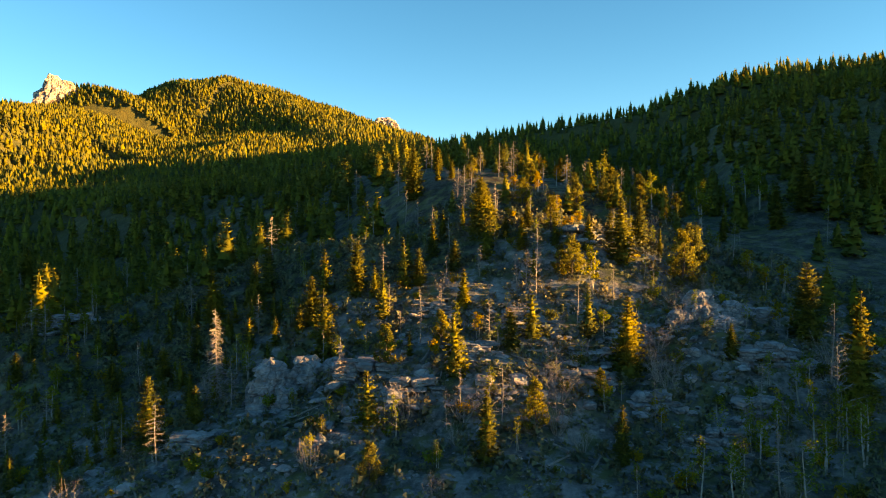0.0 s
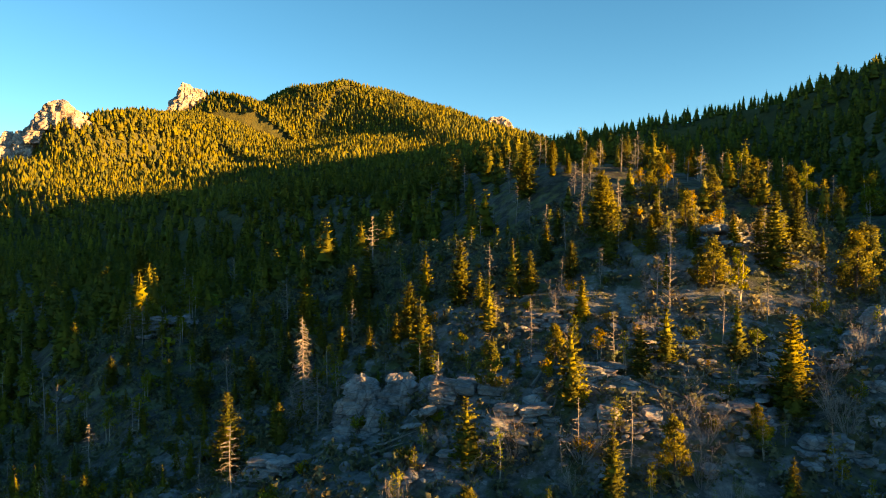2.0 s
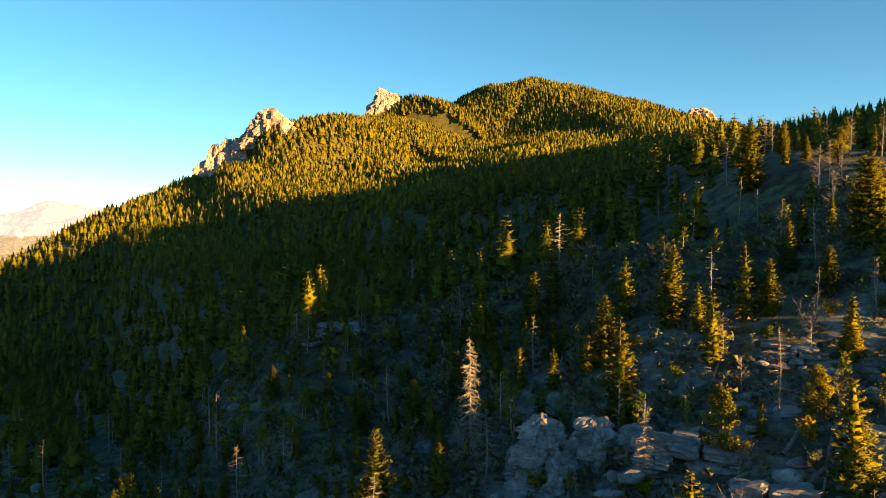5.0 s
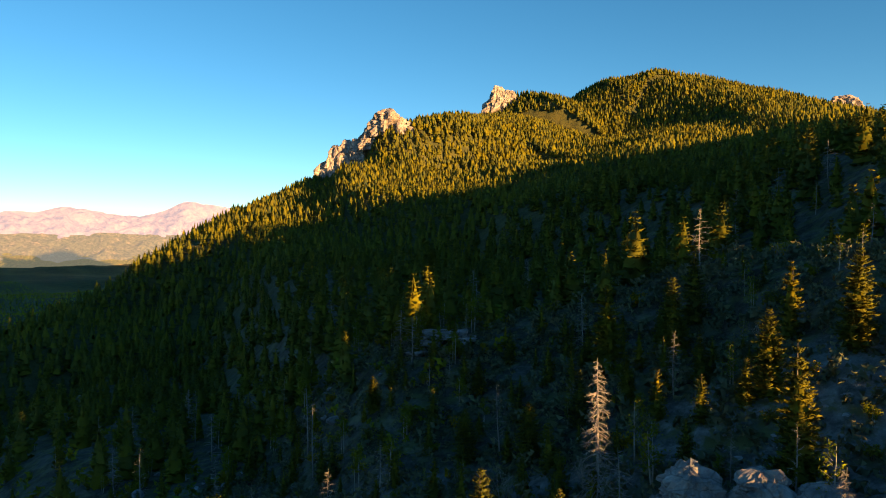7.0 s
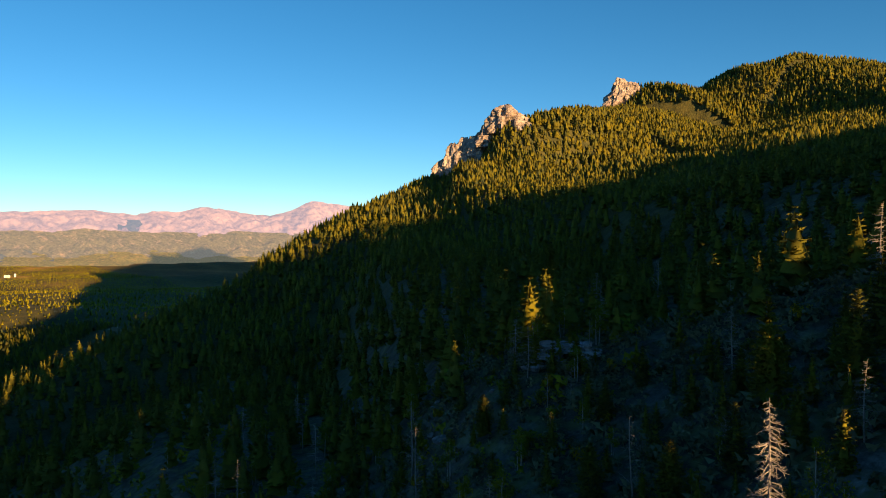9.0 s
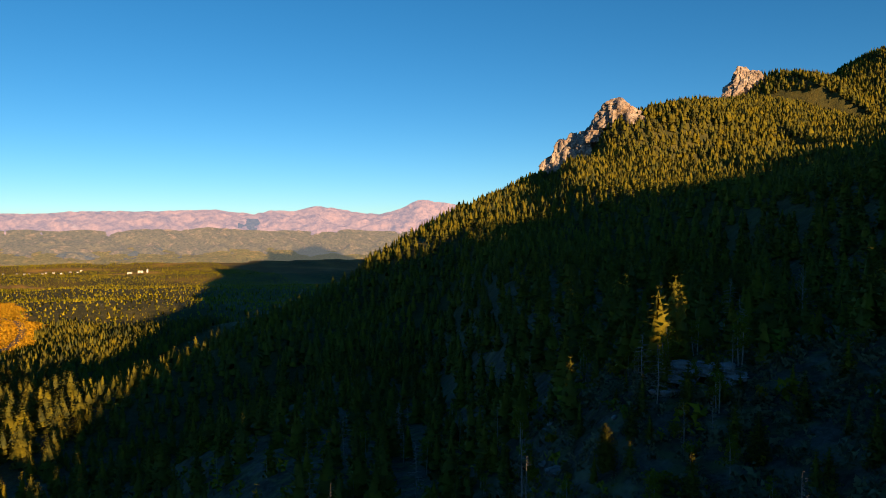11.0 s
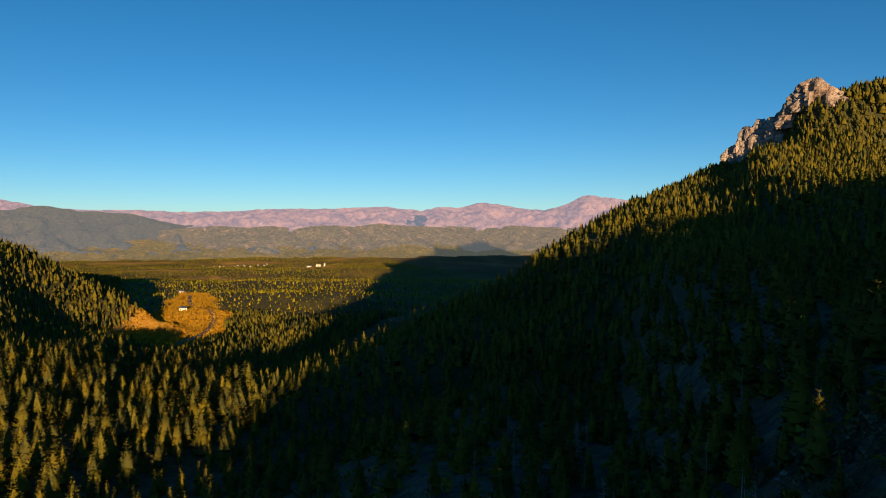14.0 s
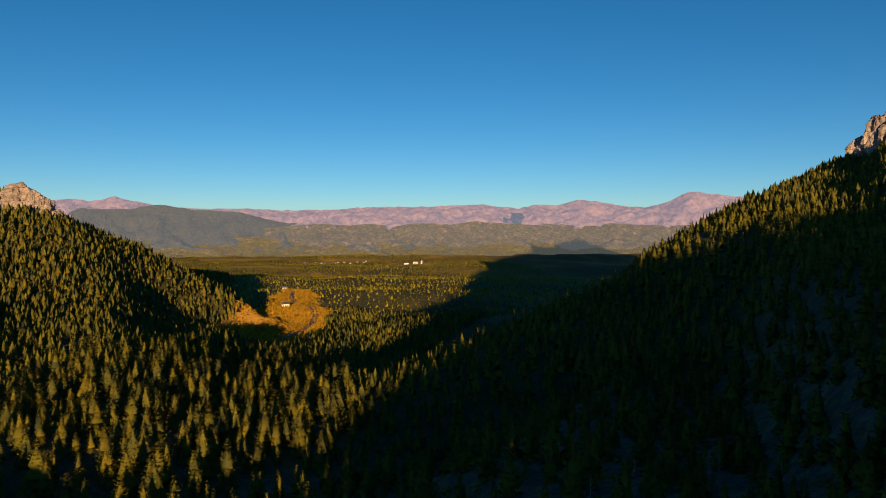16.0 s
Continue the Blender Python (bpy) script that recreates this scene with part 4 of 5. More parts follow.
def rock_mass(name, label, x, y, masses, seed):
    """A bedrock knob of a few weathered masses: across, back, width, depth, height, turn, taper."""
    rng = random.Random(seed)
    rock = thing(name, label, "rock")
    z0 = float(land(x, y))
    rock.location = (x, y, z0)
    for i, (u, v, w, d, h, turn, taper) in enumerate(masses):
        z = float(land(x + u, y + v)) - 1.6
        ob = part("rock_mass", crag(rng, (w, d, h + 1.6), seed + i * 2.7, (60, 34), 0.2, taper, (0.3, 0.5), LEDGE, 5), rock)
        ob.matrix_basis = pose(u, v, z - z0, 0, 0, turn)
    for _ in range(14):
        s = rng.uniform(0.35, 1.0)
        ob = part("boulder", rng.choice(ROCKS), rock)
        u, v = rng.uniform(-6, 8), rng.uniform(-4.6, -3)
        ob.matrix_basis = Matrix.LocRotScale((u, v, float(land(x + u, y + v)) - z0 + 0.2 * s), Euler((rng.uniform(-0.3, 0.3), rng.uniform(-0.3, 0.3), rng.uniform(0, 6.28))), (s * 1.3, s, s * 0.8))
    return rock


rock_mass("cracked_outcrop", "cracked grey and rust-stained bedrock outcrop", -23, 103.5, [(-2.6, 0, 6.0, 5.5, 5.6, 8, 0.8), (2.6, 0.8, 5.4, 5.0, 4.4, -12, 0.75), (0.2, -1.6, 4.2, 3.4, 3.0, 20, 0.7), (7.0, 0.2, 5.2, 4.4, 2.6, 5, 0.7), (-5.2, 1.0, 3.4, 4.0, 3.0, -15, 0.6)], 31)
rock_mass("bedrock_brow", "weathered bedrock brow among lit shrubs", 39, 107.5, [(0, 0, 6.5, 5, 3.6, 14, 0.75), (4.6, 0.5, 5.5, 4.5, 2.8, -10, 0.7), (-3.6, -1.6, 5.0, 4.0, 1.8, 6, 0.7), (2.0, -3.4, 6.0, 3.6, 1.4, 10, 0.75)], 51)
ledge_cliff("low_outcrop", "low bedded rock ledge beside the big outcrop", -11, 99.5, 10, 2.6, 4, 32)
ledge_cliff("slab_ledge", "flat grey slabs on the slope", 14, 106.5, 10, 1.4, 6, 35)
ledge_cliff("slab_ledge", "flat grey slabs below the lone pines", 21, 101, 8, 1.3, -10, 36)
ledge_cliff("slab_ledge", "slabs of bedrock among dead wood", 5, 101, 9, 1.3, 12, 37)
for i, (x, y, w, h, a) in enumerate(((28, 92, 8, 1.6, 10), (33, 105, 7, 1.5, -14), (44, 97, 9, 2.0, 6), (46, 110, 7, 1.4, -8), (8, 93, 8, 1.5, 4), (-4, 94.5, 9, 1.8, 8), (18, 95, 7, 1.3, -6), (-33, 93, 8, 1.6, -4), (-12, 90, 8, 1.4, 6), (25, 128, 8, 1.4, 12), (-2, 118, 7, 1.2, -10), (12, 113, 7, 1.3, 8), (32, 86, 8, 1.5, -6), (40, 90, 7, 1.6, 12))):
    ledge_cliff("slab_ledge", "weathered grey slabs breaking out of the slope", x, y, w, h, a, 240 + i)
ledge_cliff("gully_ledge", "shaded rock ledge in the wooded gully", -75, 143, 9, 2.4, 30, 38)


def strew_rocks():
    rng = random.Random(44)
    first = tagged(new("boulder", ROCKS[0]), "weathered grey boulder lying on the slope", "rock", "boulders on the stony slope")
    spots = [(15, 104, 34, 13, 150), (-28, 92, 24, 9, 60), (-110, 128, 26, 14, 24), (36, 90, 14, 9, 30)]
    for k, (cx, cy, rx, ry, count) in enumerate(spots):
        for i in range(count):
            x, y = cx + rng.gauss(0, 0.55) * rx, cy + rng.gauss(0, 0.55) * ry
            ob = first
            if k or i:
                ob = first.copy()
                scene.collection.objects.link(ob)
            ob.data = rng.choice(ROCKS)
            s = 0.35 + 1.1 * rng.random() ** 2.2
            ob.matrix_basis = Matrix.LocRotScale((x, y, float(land(x, y)) + 0.12 * s), Euler((rng.uniform(0.0, 0.45), rng.uniform(-0.2, 0.2), rng.uniform(0, 6.28))), (s * rng.uniform(0.9, 1.5), s, s * rng.uniform(0.6, 1.0)))


strew_rocks()

# ---- the trees that stand apart: x, y, height ----
FIRS = [(-39.8, 95.7, 10.5), (-18.2, 108.3, 12.1), (9.7, 101, 6.2), (25.2, 97.7, 11.5), (4.9, 81.4, 8.8), (7.4, 138.8, 12.3), (36.2, 131.5, 8.7), (20.3, 81, 7.1), (-15.3, 124.5, 9.9), (-42, 130, 11), (-35, 143, 10), (-75.6, 95.2, 6.0), (-34.9, 132.7, 10.5), (-29.6, 124.4, 6), (-22.1, 119.6, 8.5), (-4.2, 124.0, 6.7), (-37.5, 140.0, 9), (-28.0, 71.1, 6.3), (-23.7, 67.7, 5.5), (-20.6, 66.6, 5.5), (-54.9, 117.5, 6.5), (-42.2, 121.6, 6.5), (-37.1, 122.7, 6), (-45.8, 116.0, 7), (-24.1, 118.6, 5), (51.9, 89.3, 16.0), (53.5, 104.6, 11.8), (39.3, 96.9, 4.8)]
MORE_FIRS = [(3.3, 117.5, 7.0), (-7.5, 182.5, 13.5), (30.9, 123.2, 11.6), (65.1, 165.9, 7.0), (31.5, 192.0, 7.0), (10.9, 206.0, 7.0), (-1.2, 186.4, 5.6), (-1.3, 202.0, 7.0), (2.4, 186.3, 4.9), (-10.6, 168.3, 4.3), (82.7, 176.2, 11.6), (93.5, 183.9, 14.7), (113.6, 190.6, 16), (110.8, 187.7, 9.0), (113.7, 184.1, 8.6), (-78.1, 97.7, 5.5), (-120.6, 206.4, 14), (-61.5, 131.7, 5.5), (-46.9, 135.3, 5.5), (-76.3, 126.6, 5.5), (-70.6, 139.7, 5.5), (-60.2, 138.6, 5.5), (2, 128, 6), (14, 128, 6), (-2, 136, 7), (12, 137, 5), (20, 127, 5), (0, 147, 7), (10, 146, 6), (17, 143, 6), (26, 127, 5), (30, 128, 6)]
PINES = [(-7.9, 99.2, 7.4), (11, 84.9, 7.0), (20.6, 135.3, 7.0), (43.5, 125.6, 10.7), (40.5, 120.7, 10.5), (21.7, 120.0, 7.8), (19.7, 120.3, 6.3), (20.4, 92.4, 4.0), (-0.4, 104.6, 5.6), (29.3, 156.2, 7.0), (21.8, 175.9, 7.0), (44.8, 164.0, 7.0), (52.2, 156.0, 7.0), (40.1, 170.7, 7.0), (20.9, 200.0, 7.0), (16.6, 196.0, 7.0), (45.7, 164.0, 7.0), (-8.4, 79.7, 5.0), (-1.9, 63.3, 4.9), (8.2, 147.1, 11.6), (17.8, 160, 7.0), (30, 162.5, 7.0), (36.6, 156.5, 7.0), (42.1, 151.6, 7.0), (49, 150, 7.0), (36, 160, 6), (7.2, 180, 7.0)]
GOLDEN = [(27.0, 88.0, 3.2), (5.2, 105.4, 4.7), (55.9, 131.3, 6.8), (56.3, 124.2, 5.9), (59.6, 124.9, 6.0), (50.9, 107.6, 5.0), (52.7, 107.7, 3.8), (36.3, 123.2, 2.4), (45.6, 124.5, 3.4), (46.2, 121.7, 3.5), (42.7, 122.0, 4.6), (34.2, 94.5, 2.6), (1.6, 100.9, 2.2), (10.2, 111.4, 2.7), (17.6, 102.7, 2.1), (29.9, 108.8, 3.2), (29.5, 184.8, 6.0), (27.2, 194.3, 7.0), (23.1, 198.5, 7.0), (31.8, 185.2, 6.7), (22.3, 168.8, 6.1), (26.6, 138.9, 3.8), (14.1, 147.1, 2.0), (11.7, 132.4, 2.1), (39.8, 70.8, 4.0), (45.6, 82.9, 2.3), (40, 152, 5), (16.5, 168, 5.6), (24, 150, 5), (46, 147, 4)]
ASPENS = [(24.5, 116.1, 8.5), (84.7, 199.1, 14.6), (86.1, 193.4, 12.9), (84.4, 206.2, 12.4), (56.4, 156.0, 12), (38.4, 172.0, 9.8), (45.9, 156.0, 9.1), (40.9, 87.8, 4.0), (43.5, 88.7, 3.6), (39.7, 83.7, 3.8), (48.9, 82.3, 5.5), (-2.9, 69.2, 5.0), (20.8, 76.0, 3.3), (-86.9, 144.7, 4.6), (-79.1, 141.6, 4.6), (-75.0, 141.8, 4.6), (-101.7, 239.4, 4.6), (-35.2, 121.1, 2.9), (-24.4, 110.2, 2.9), (-106.0, 138.7, 4.6), (-111.4, 140.8, 4.6), (-32.3, 107.2, 2.5), (-114.3, 122.8, 4.6), (-118.3, 122.4, 4.6), (-109.2, 138.8, 4.6), (-112.4, 132.9, 4.4), (-44.7, 118.1, 3.3), (-34.8, 120.0, 3.8), (-106.6, 135.0, 4.6), (-204.9, 151.9, 4.6), (-183.7, 132.2, 4.6), (-205.2, 165.3, 4.6)]
THIN = [(36.4, 85.3, 6.9), (35.8, 80.3, 6.9), (39.3, 83.6, 8.4), (45.7, 91.1, 8.3), (43.4, 83.2, 9.3), (36.5, 84.0, 5.7), (46.8, 84.4, 7.9), (29.8, 72.6, 7.9), (32.9, 85.2, 6.8), (47.2, 82.8, 7.8), (26.6, 73.4, 7.2), (46.5, 78.2, 9.0), (36.4, 70.8, 8.6), (41.9, 77.4, 7.3), (42.6, 87.8, 4.8), (22.8, 65.8, 4.7), (28.6, 62.3, 5.2), (19.8, 63.0, 5.1), (-15.4, 104.4, 6.0), (1.7, 65.2, 3.9), (-33.1, 113.6, 6.7), (-30.1, 109.3, 7.3), (-6.0, 87.6, 6.5), (-16.4, 83.6, 5.0), (-2.5, 67.7, 4.6)]
SNAGS = [(6.8, 104, 6.7), (14.2, 66.0, 8.0), (47.5, 84.9, 12.8), (47.5, 136.5, 7.1), (13.8, 119.1, 7.8), (15.3, 116.7, 8.6), (12.4, 119.3, 6.2), (1.2, 105.1, 5.1), (23.2, 112.2, 5.0), (26.7, 111.9, 6.9), (35.1, 176.0, 7.5), (3.6, 172.1, 7.5), (5.3, 172.7, 7.5), (6.9, 169.5, 6.7), (18.5, 192.0, 7.5), (26.7, 196.0, 7.5), (41.1, 164.0, 7.5), (50.3, 156.0, 7.5), (35.9, 200.0, 7.5), (-5.9, 167.9, 6.7), (6.6, 126.4, 4.5), (-8.9, 117.5, 5.6), (-6.8, 113.5, 4.1), (-0.4, 116.5, 5.6), (2.1, 90.1, 6.7), (-94.6, 212.5, 11.7), (-45.2, 220.3, 8.4), (-67.8, 133.9, 5.1), (4.8, 159.1, 6.9), (59.2, 164.7, 7.5), (22, 186, 7.5), (10, 190, 7.5)]
BRUSH = [(52.8, 96.9, 5.0), (30.7, 101.5, 5.0), (13.6, 85.8, 5.0), (-6.7, 98.9, 3.2), (-4.8, 91.4, 5.0), (2.4, 89.8, 5.0), (29, 95.9, 5.0), (12.9, 92.8, 4.6), (29.7, 94, 5.0), (15.1, 90.9, 5.0), (35.4, 104.3, 3.9), (14.7, 98.6, 3.5)]

deal([fir_tree(50 + i, FIR, "tall green fir on the stony slope", "fir_tree", 1.0, w, b) for i, (w, b) in enumerate(((0.235, 0.7), (0.21, 0.78), (0.26, 0.66)))], FIRS + MORE_FIRS, 60)
deal([pine_tree(70 + i, "bushy yellow-green pine on the stony spur") for i in range(3)], PINES, 71)
deal([aspen_tree(80, GOLD, "small aspen with golden autumn leaves", 20, 1.2), aspen_tree(81, GOLD, "small aspen with golden autumn leaves", 16, 1.2)], GOLDEN, 82, spread=(1.0, 1.4))
deal([aspen_tree(84, ASPEN, "green and yellow aspen near the crest", 18), aspen_tree(85, ASPEN, "green and yellow aspen near the crest", 18)], ASPENS, 86)
deal([aspen_tree(87, ASPEN, "thin pale-trunked aspen with few leaves", 9), aspen_tree(88, ASPEN, "thin pale-trunked aspen with few leaves", 8)], THIN, 89)
put(dead_tree(90, "tall dead fir with dense grey twigs", -0.35, 190, 1.55, 1, 0.05), [(-34.1, 106.3, 14.8), (-14.2, 98.3, 7.2), (-115.1, 193.5, 8.5), (-150, 150, 11)], 91)
deal([dead_tree(92, "bare grey snag with short branches", 0.25, 44, 2.0, 1), dead_tree(93, "bare grey tree with rising branches", 0.9, 26, 2.6, 2), dead_tree(94, "weathered dead pine with crooked branches", 0.45, 40, 2.6, 1)], SNAGS, 95)
deal([brush(96, "tangled bare grey shrub"), brush(97, "tangled bare grey shrub")], BRUSH, 98, base=5.0)


def fill(step, near, far, seed, keep, heights, thin):
    x, y, rng = scatter(step, (-230, -20, 190, 240), seed)
    d = away(x, y)
    ok = (d > near) & (d <= far) & facing(x, y) & (y > 55 - 0.2 * x) & (rng.random(len(x)) < keep * (1 - thin(x, y)))
    h = rng.uniform(*heights, ok.sum())
    return [(float(a), float(b), float(c)) for a, b, c in zip(x[ok], y[ok], h)]


def open_ground(x, y):
    return np.maximum.reduce([near_spot(x, y, 14, 104, 62, 26, 5) * 0.9, near_spot(x, y, -25, 92, 24, 10) * 0.9, near_spot(x, y, 24, 152, 56, 56, 10) * 0.8, near_spot(x, y, 95, 125, 45, 45) * 0.6, near_spot(x, y, 40, 70, 36, 24), near_spot(x, y, -30, 80, 26, 13) * 0.7])


def spur(x, y):
    return 1 - near_spot(x, y, 5, 108, 90, 60, 10)


near_firs = [(x, y, h * (0.55 if x < -25 else 0.9)) for x, y, h in fill(5.6, 42, 112, 101, 0.9, (4, 10.5), open_ground)]
print("near firs", len(near_firs))
deal([fir_tree(110 + i, FIR, "dark green fir in the wooded gully", "fir_tree", 0.62, w, b) for i, (w, b) in enumerate(((0.23, 0.75), (0.2, 0.85), (0.25, 0.7), (0.22, 0.7)))], near_firs, 115)
deal([dead_tree(120, "grey dead fir among living trees", -0.1, 40, 2.2), dead_tree(121, "slender bare grey snag", 0.5, 20, 1.6)], fill(15, 42, 175, 122, 0.8, (5, 11), lambda x, y: 0 * x), 123)
deal([leafy_shrub(130, ASPEN, "low green shrub on the slope"), leafy_shrub(131, GOLD, "low golden shrub on the slope"), leafy_shrub(132, FIR, "low dark juniper on the slope")], fill(6.8, 30, 130, 133, 0.75, (0.9, 2.4), lambda x, y: 0 * x), 134, base=2.0, sink=0.1)
deal([aspen_tree(140, ASPEN, "young thin aspen among the rocks", 6), aspen_tree(141, ASPEN, "young thin aspen among the rocks", 8)], fill(7.5, 30, 140, 142, 0.6, (2, 5.5), spur), 143)
deal([brush(150, "bare grey brush among the rocks")], fill(11, 30, 130, 151, 0.6, (1.8, 4), spur), 152, base=5.0)


def understory():
    """Low brush and grass tufts between the trees, too many to count."""
    rng = random.Random(200)
    tufts = []
    for _ in range(5):
        v, f = leaf_clouds(rng, [(np.array([rng.uniform(-0.35, 0.35), rng.uniform(-0.35, 0.35), rng.uniform(0.1, 0.6)]), 0.3) for _ in range(4)], 7, 0.26)
        tufts.append((v, f))
    forest("slope_brush", "low green and brown brush on the slope", tufts, BRUSHWOOD, 1.7, 35, 135, (-100, 50, 90, 170), 2.4, 201, 0.75, "brush", lambda x, y: 0.15 * open_ground(x, y))
    forest("gully_thicket", "yellow-green thicket in the gully", tufts, ASPEN, 4.2, 60, 240, (-260, 60, -60, 190), 3.6, 202, 0.22, "brush", lambda x, y: 0 * x)


understory()


def scree():
    """Small broken stones strewn over the stony slope, too many to count."""
    rng = random.Random(220)
    stones = []
    for _ in range(5):
        v = np.array([(math.cos(a) * rng.uniform(0.6, 1.1), math.sin(a) * rng.uniform(0.5, 1), z) for z in (-0.2, 0.35) for a in (0.3, 1.4, 2.6, 3.7, 5.1)] + [(0, 0, 0.55)])
        f = np.array([(i, (i + 1) % 5, 5 + (i + 1) % 5) for i in range(5)] + [(i, 5 + (i + 1) % 5, 5 + i) for i in range(5)] + [(5 + i, 5 + (i + 1) % 5, 10) for i in range(5)])
        stones.append((v * 0.6, f))
    forest("scree_stones", "small broken grey stones on the slope", stones, LEDGE, 1.35, 30, 150, (-70, 60, 80, 130), 0.85, 221, 0.85, "stones", lambda x, y: 1 - np.maximum(near_spot(x, y, 14, 104, 62, 26, 5), near_spot(x, y, -28, 92, 34, 12)))


scree()
blades = []
for k in range(4):
    r = random.Random(300 + k)
    blades.append(leaf_clouds(r, [(np.array([r.uniform(-1.2, 1.2), r.uniform(-1.2, 1.2), 0.3]), 0.3) for _ in range(5)], 3, 0.9))
forest("meadow_grass", "tall golden autumn grass in the valley meadow", blades, GRASS, 2.7, 640, 1250, (-1260, 60, -640, 290), 1.9, 301, 0.95, "grass", lambda x, y: 1 - np.maximum(near_spot(x, y, *MEADOWS[0]), near_spot(x, y, *MEADOWS[1])))
deal([aspen_tree(210, ASPEN, "yellow-green aspen in the gully", 18, 1.2), aspen_tree(211, ASPEN, "yellow-green aspen in the gully", 14, 1.2)], [(x, y, h) for x, y, h in fill(9, 40, 175, 212, 0.35, (4, 8), lambda x, y: 1 - near_spot(x, y, -110, 135, 75, 40, -25))], 213)


def fallen_logs():
    rng = random.Random(160)
    log = thing("fallen_log", "bleached fallen log lying on the slope", "log", "fallen logs")
    path = [(x, math.sin(x * 0.7) * 0.12, math.sin(x * 0.5) * 0.05) for x in (-3.5, -2, -0.5, 1, 2.5, 3.6)]
    part("trunk", mesh_of("trunk", *tube(path, (0.19, 0.17, 0.15, 0.12, 0.09, 0.04), 7), DEADWOOD), log)
    out = []
    for _ in range(9):
        way = np.array([rng.uniform(0.2, 1), rng.uniform(-1, 1), rng.uniform(0.1, 1)])
        sticks(rng, np.array([rng.uniform(-1, 3), 0, 0.05]), way / np.linalg.norm(way), rng.uniform(0.4, 1.3), 0.03, 1, out)
    part("branchwork", mesh_of("branchwork", *joined(out), DEADWOOD), log)
    spots = [(rng.gauss(8, 24), rng.gauss(101, 7)) for _ in range(34)] + [(rng.uniform(-60, -10), rng.uniform(82, 100)) for _ in range(12)] + [(rng.uniform(0, 50), rng.uniform(64, 84)) for _ in range(12)]
    for i, (x, y) in enumerate(spots):
        a, s = rng.uniform(0, 6.28), rng.uniform(0.5, 1.2)
        dx, dy = math.cos(a) * 3 * s, math.sin(a) * 3 * s
        z1, z2 = float(land(x + dx, y + dy)), float(land(x - dx, y - dy))
        tilt = math.atan2(z1 - z2, 6 * s)
        m = Matrix.Translation((x, y, (z1 + z2) / 2 + 0.2)) @ Matrix.Rotation(a, 4, "Z") @ Matrix.Rotation(-tilt, 4, "Y") @ Matrix.Scale(s, 4)
        if i == len(spots) - 1:
            log.matrix_basis = m
        else:
            copy_thing(log, m)


fallen_logs()


# ---- the valley floor: pond, road, houses ----
def gable_house(name, label, x, y, size, turn, wall, roof):
    """A small house: walls, a gabled roof, a door and windows."""
    w, d, h = size
    house = thing(name, label, "house", "houses on the valley floor")
    house.matrix_basis = pose(x, y, float(land(x, y)), 0, 0, turn)
    bm = bmesh.new()
    ring = [(-w / 2, -d / 2), (w / 2, -d / 2), (w / 2, d / 2), (-w / 2, d / 2)]
    low = [bm.verts.new((a, b, -1)) for a, b in ring]
    high = [bm.verts.new((a, b, h)) for a, b in ring]
    peak = [bm.verts.new((-w / 2, 0, h + d * 0.32)), bm.verts.new((w / 2, 0, h + d * 0.32))]
    for i in range(4):
        bm.faces.new((low[i], low[(i + 1) % 4], high[(i + 1) % 4], high[i]))
    bm.faces.new((high[3], high[0], peak[0]))
    bm.faces.new((high[1], high[2], peak[1]))
    data = bpy.data.meshes.new("wall")
    bm.to_mesh(data)
    bm.free()
    data.materials.append(wall)
    part("wall", data, house)
    bm = bmesh.new()
    for side in (-1, 1):
        e = [(-w / 2 - 0.5, side * (d / 2 + 0.6), h - 0.3), (w / 2 + 0.5, side * (d / 2 + 0.6), h - 0.3), (w / 2 + 0.5, 0, h + d * 0.32 + 0.1), (-w / 2 - 0.5, 0, h + d * 0.32 + 0.1)]
        under = [bm.verts.new(p) for p in e]
        over = [bm.verts.new((p[0], p[1], p[2] + 0.25)) for p in e]
        bm.faces.new(under)
        bm.faces.new(over)
        for i in range(4):
            bm.faces.new((under[i], under[(i + 1) % 4], over[(i + 1) % 4], over[i]))
    bmesh.ops.recalc_face_normals(bm, faces=bm.faces)
    data = bpy.data.meshes.new("roof")
    bm.to_mesh(data)
    bm.free()
    data.materials.append(roof)
    part("roof", data, house)
    for i in range(3):
        bm = bmesh.new()
        bmesh.ops.create_cube(bm, size=1, matrix=Matrix.Translation(((i - 1) * w * 0.3, -d / 2 - 0.05, h * (0.5 if i != 1 else 0.36))) @ Matrix.Diagonal((w * 0.14, 0.15, h * (0.4 if i != 1 else 0.72), 1)))
        data = bpy.data.meshes.new("window" if i != 1 else "door")
        bm.to_mesh(data)
        bm.free()
        data.materials.append(PANE if i != 1 else BARK)
        part("window" if i != 1 else "door", data, house)
    return house


def silo(x, y):
    """A pale round farm silo with a domed cap."""
    tower = thing("farm_silo", "pale round silo beside the farmhouse", "silo")
    tower.matrix_basis = pose(x, y, float(land(x, y)))
    part("tank", mesh_of("tank", *joined([tube([(0, 0, -1), (0, 0, 15)], (4, 4), 20)]), WHITEWASH), tower)
    part("cap", mesh_of("cap", *joined([tube([(0, 0, 15), (0, 0, 16.8), (0, 0, 18), (0, 0, 18.5)], (4.2, 3.4, 1.8, 0.2), 20)]), METAL), tower)


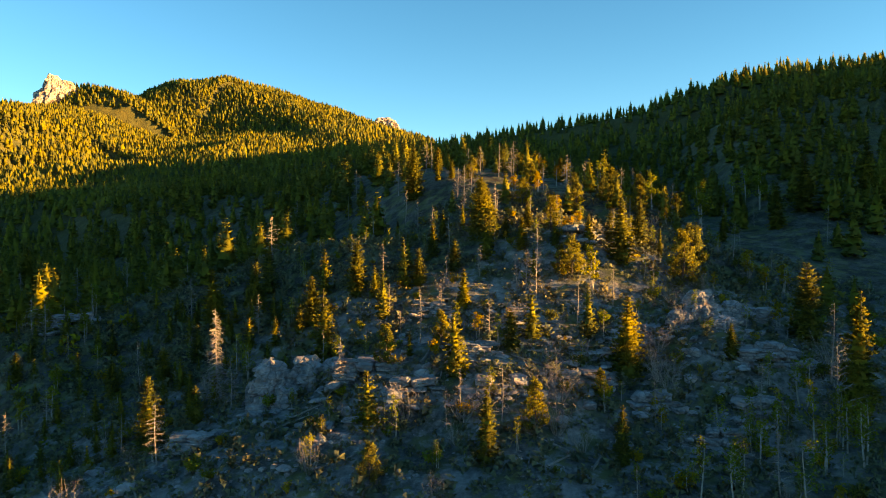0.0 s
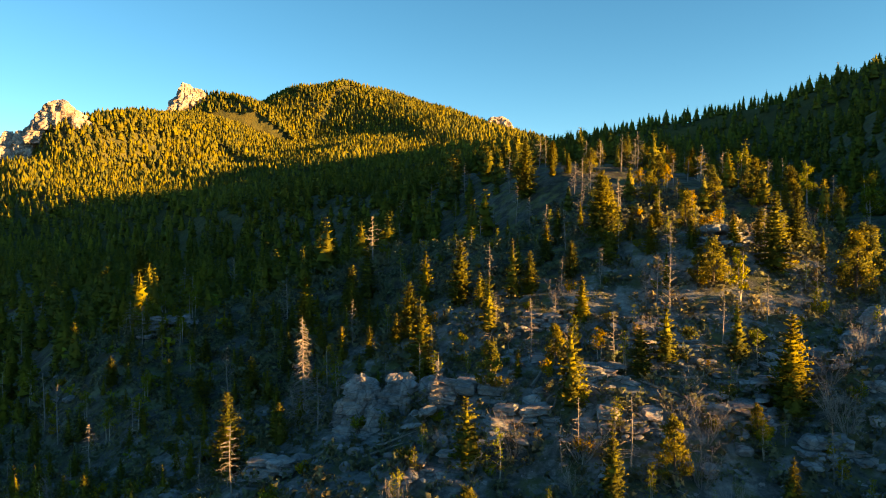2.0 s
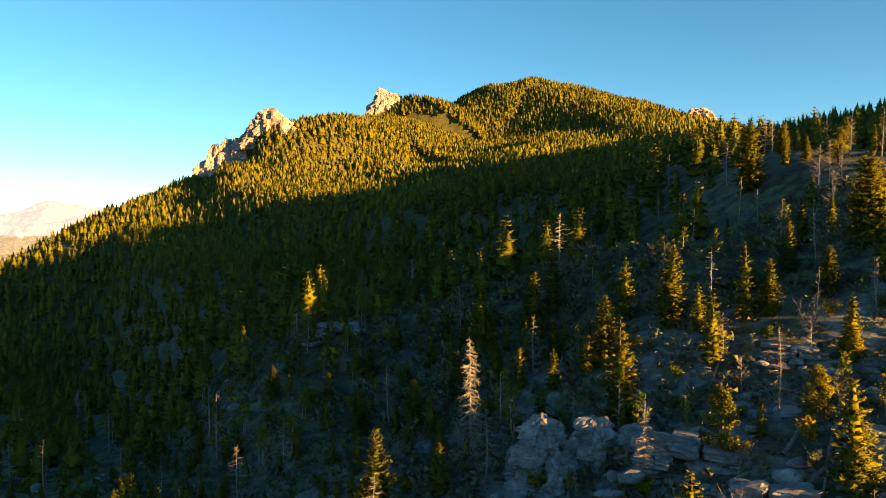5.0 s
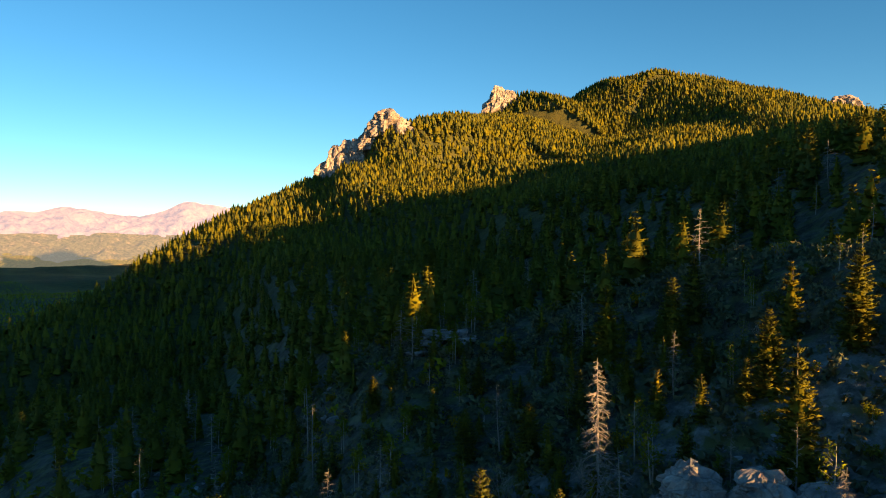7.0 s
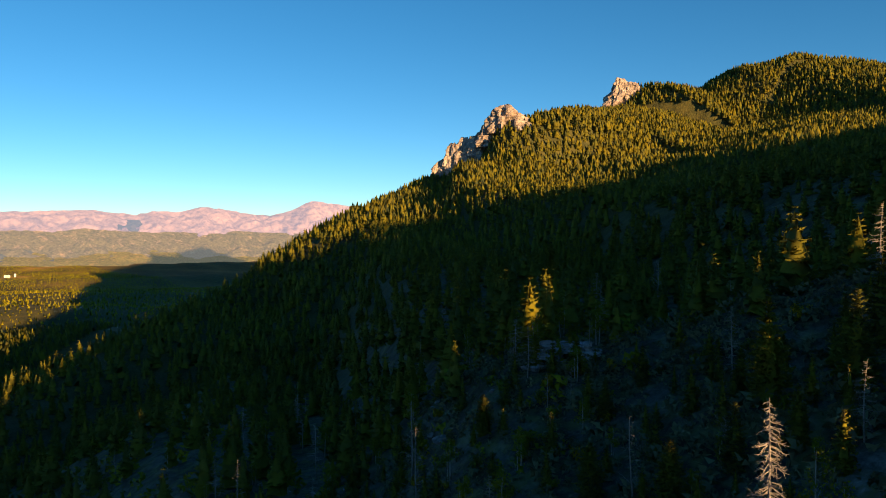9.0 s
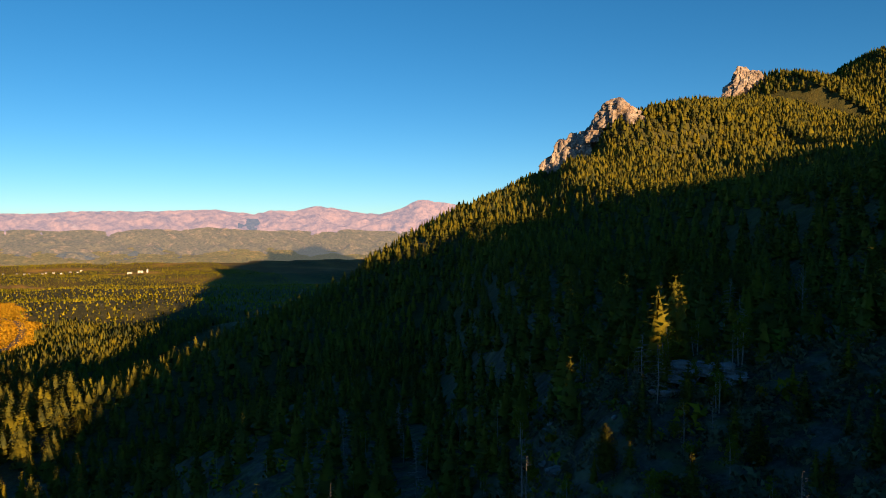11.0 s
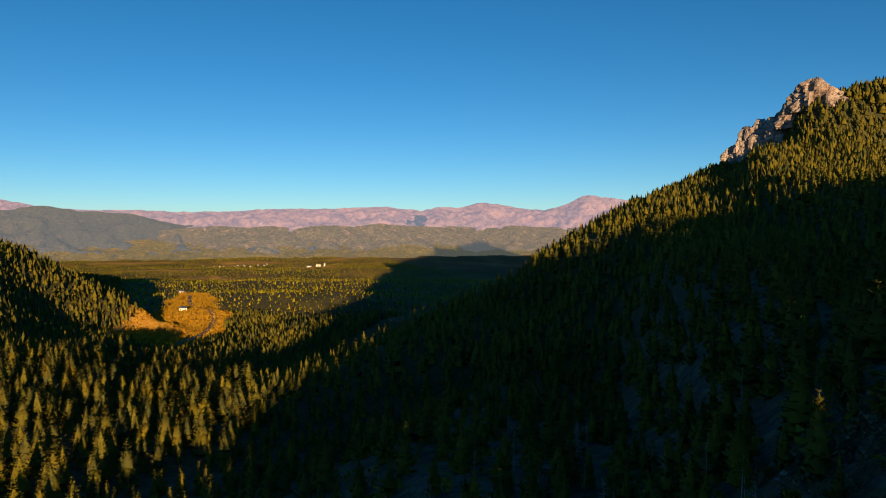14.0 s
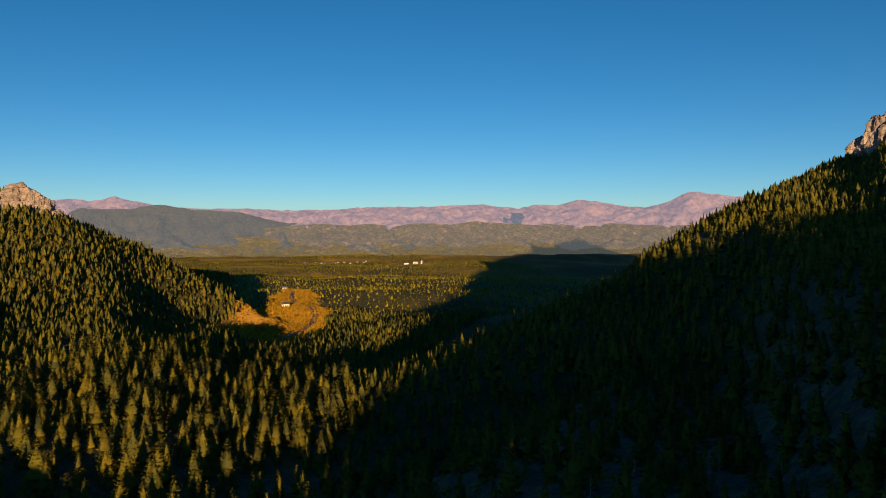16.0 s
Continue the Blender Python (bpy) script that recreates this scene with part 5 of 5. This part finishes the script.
def pond(x, y, rx, ry):
    a = np.linspace(0, 2 * math.pi, 49)[:-1]
    r = 1 + 0.18 * np.sin(a * 2 + 1) + 0.1 * np.sin(a * 5)
    z = float(land(x, y)) + 3.5
    verts = [(x + math.cos(t) * rx * k, y + math.sin(t) * ry * k, z) for t, k in zip(a, r)] + [(x, y, z)]
    faces = [(i, (i + 1) % 48, 48) for i in range(48)]
    tagged(new("water", mesh_of("water", verts, faces, WATER)), "still pale pond in a meadow", "pond", kind="structure")


def dirt_road(points, width):
    """A dirt track that follows the ground."""
    path = []
    for (ax, ay), (bx, by) in zip(points, points[1:]):
        for k in np.linspace(0, 1, 12)[:-1]:
            path.append((ax + (bx - ax) * k, ay + (by - ay) * k))
    path = np.array(path)
    for _ in range(30):
        path[1:-1] = (path[:-2] + path[2:] + 2 * path[1:-1]) / 4
    way = np.gradient(path, axis=0)
    way = way / (np.linalg.norm(way, axis=1)[:, None] + 1e-6)
    side = np.stack([-way[:, 1], way[:, 0]], 1) * width / 2
    rows = []
    for k in (-1, -0.6, 0.6, 1):
        p = path + side * k
        rows.append(np.concatenate([p, (land(p[:, 0], p[:, 1]) + (1.1 if abs(k) < 1 else 0.1))[:, None]], 1))
    tagged(new("road", mesh_of("road", np.concatenate(rows), grid_faces(4, len(path))[:, ::-1], DIRT, True)), "curving dirt road through the golden meadow", "road", kind="structure")


dirt_road([(-1180, 185), (-1060, 170), (-1000, 180), (-955, 190), (-890, 182), (-820, 160), (-760, 128), (-690, 96)], 9)
dirt_road([(-3600, 520), (-3540, 570), (-3500, 650)], 14)
pond(-2763, 571, 46, 60)
gable_house("cabin", "small cabin with a shining metal roof in the meadow", -990, 157, (9, 7, 3.4), 80, WHITEWASH, METAL)
gable_house("cabin", "small white cabin at the edge of the meadow", -1240, 178, (8, 6, 3.2), 70, WHITEWASH, METAL)
gable_house("farmhouse", "white farmhouse on the bare red field", -3370, 985, (22, 12, 7), 75, WHITEWASH, WHITEWASH)
gable_house("farmhouse", "low white barn on the bare red field", -3372, 940, (20, 10, 5), 75, WHITEWASH, METAL)
silo(-3360, 1012)
for i in range(11):
    gable_house("house", "far white house among trees on the plain", -3520 + (i * 37 % 90) - 45, 480 + i * 29 + (i * 17 % 23), (8, 6, 3.4), 70 + i * 13 % 40, WHITEWASH, METAL)
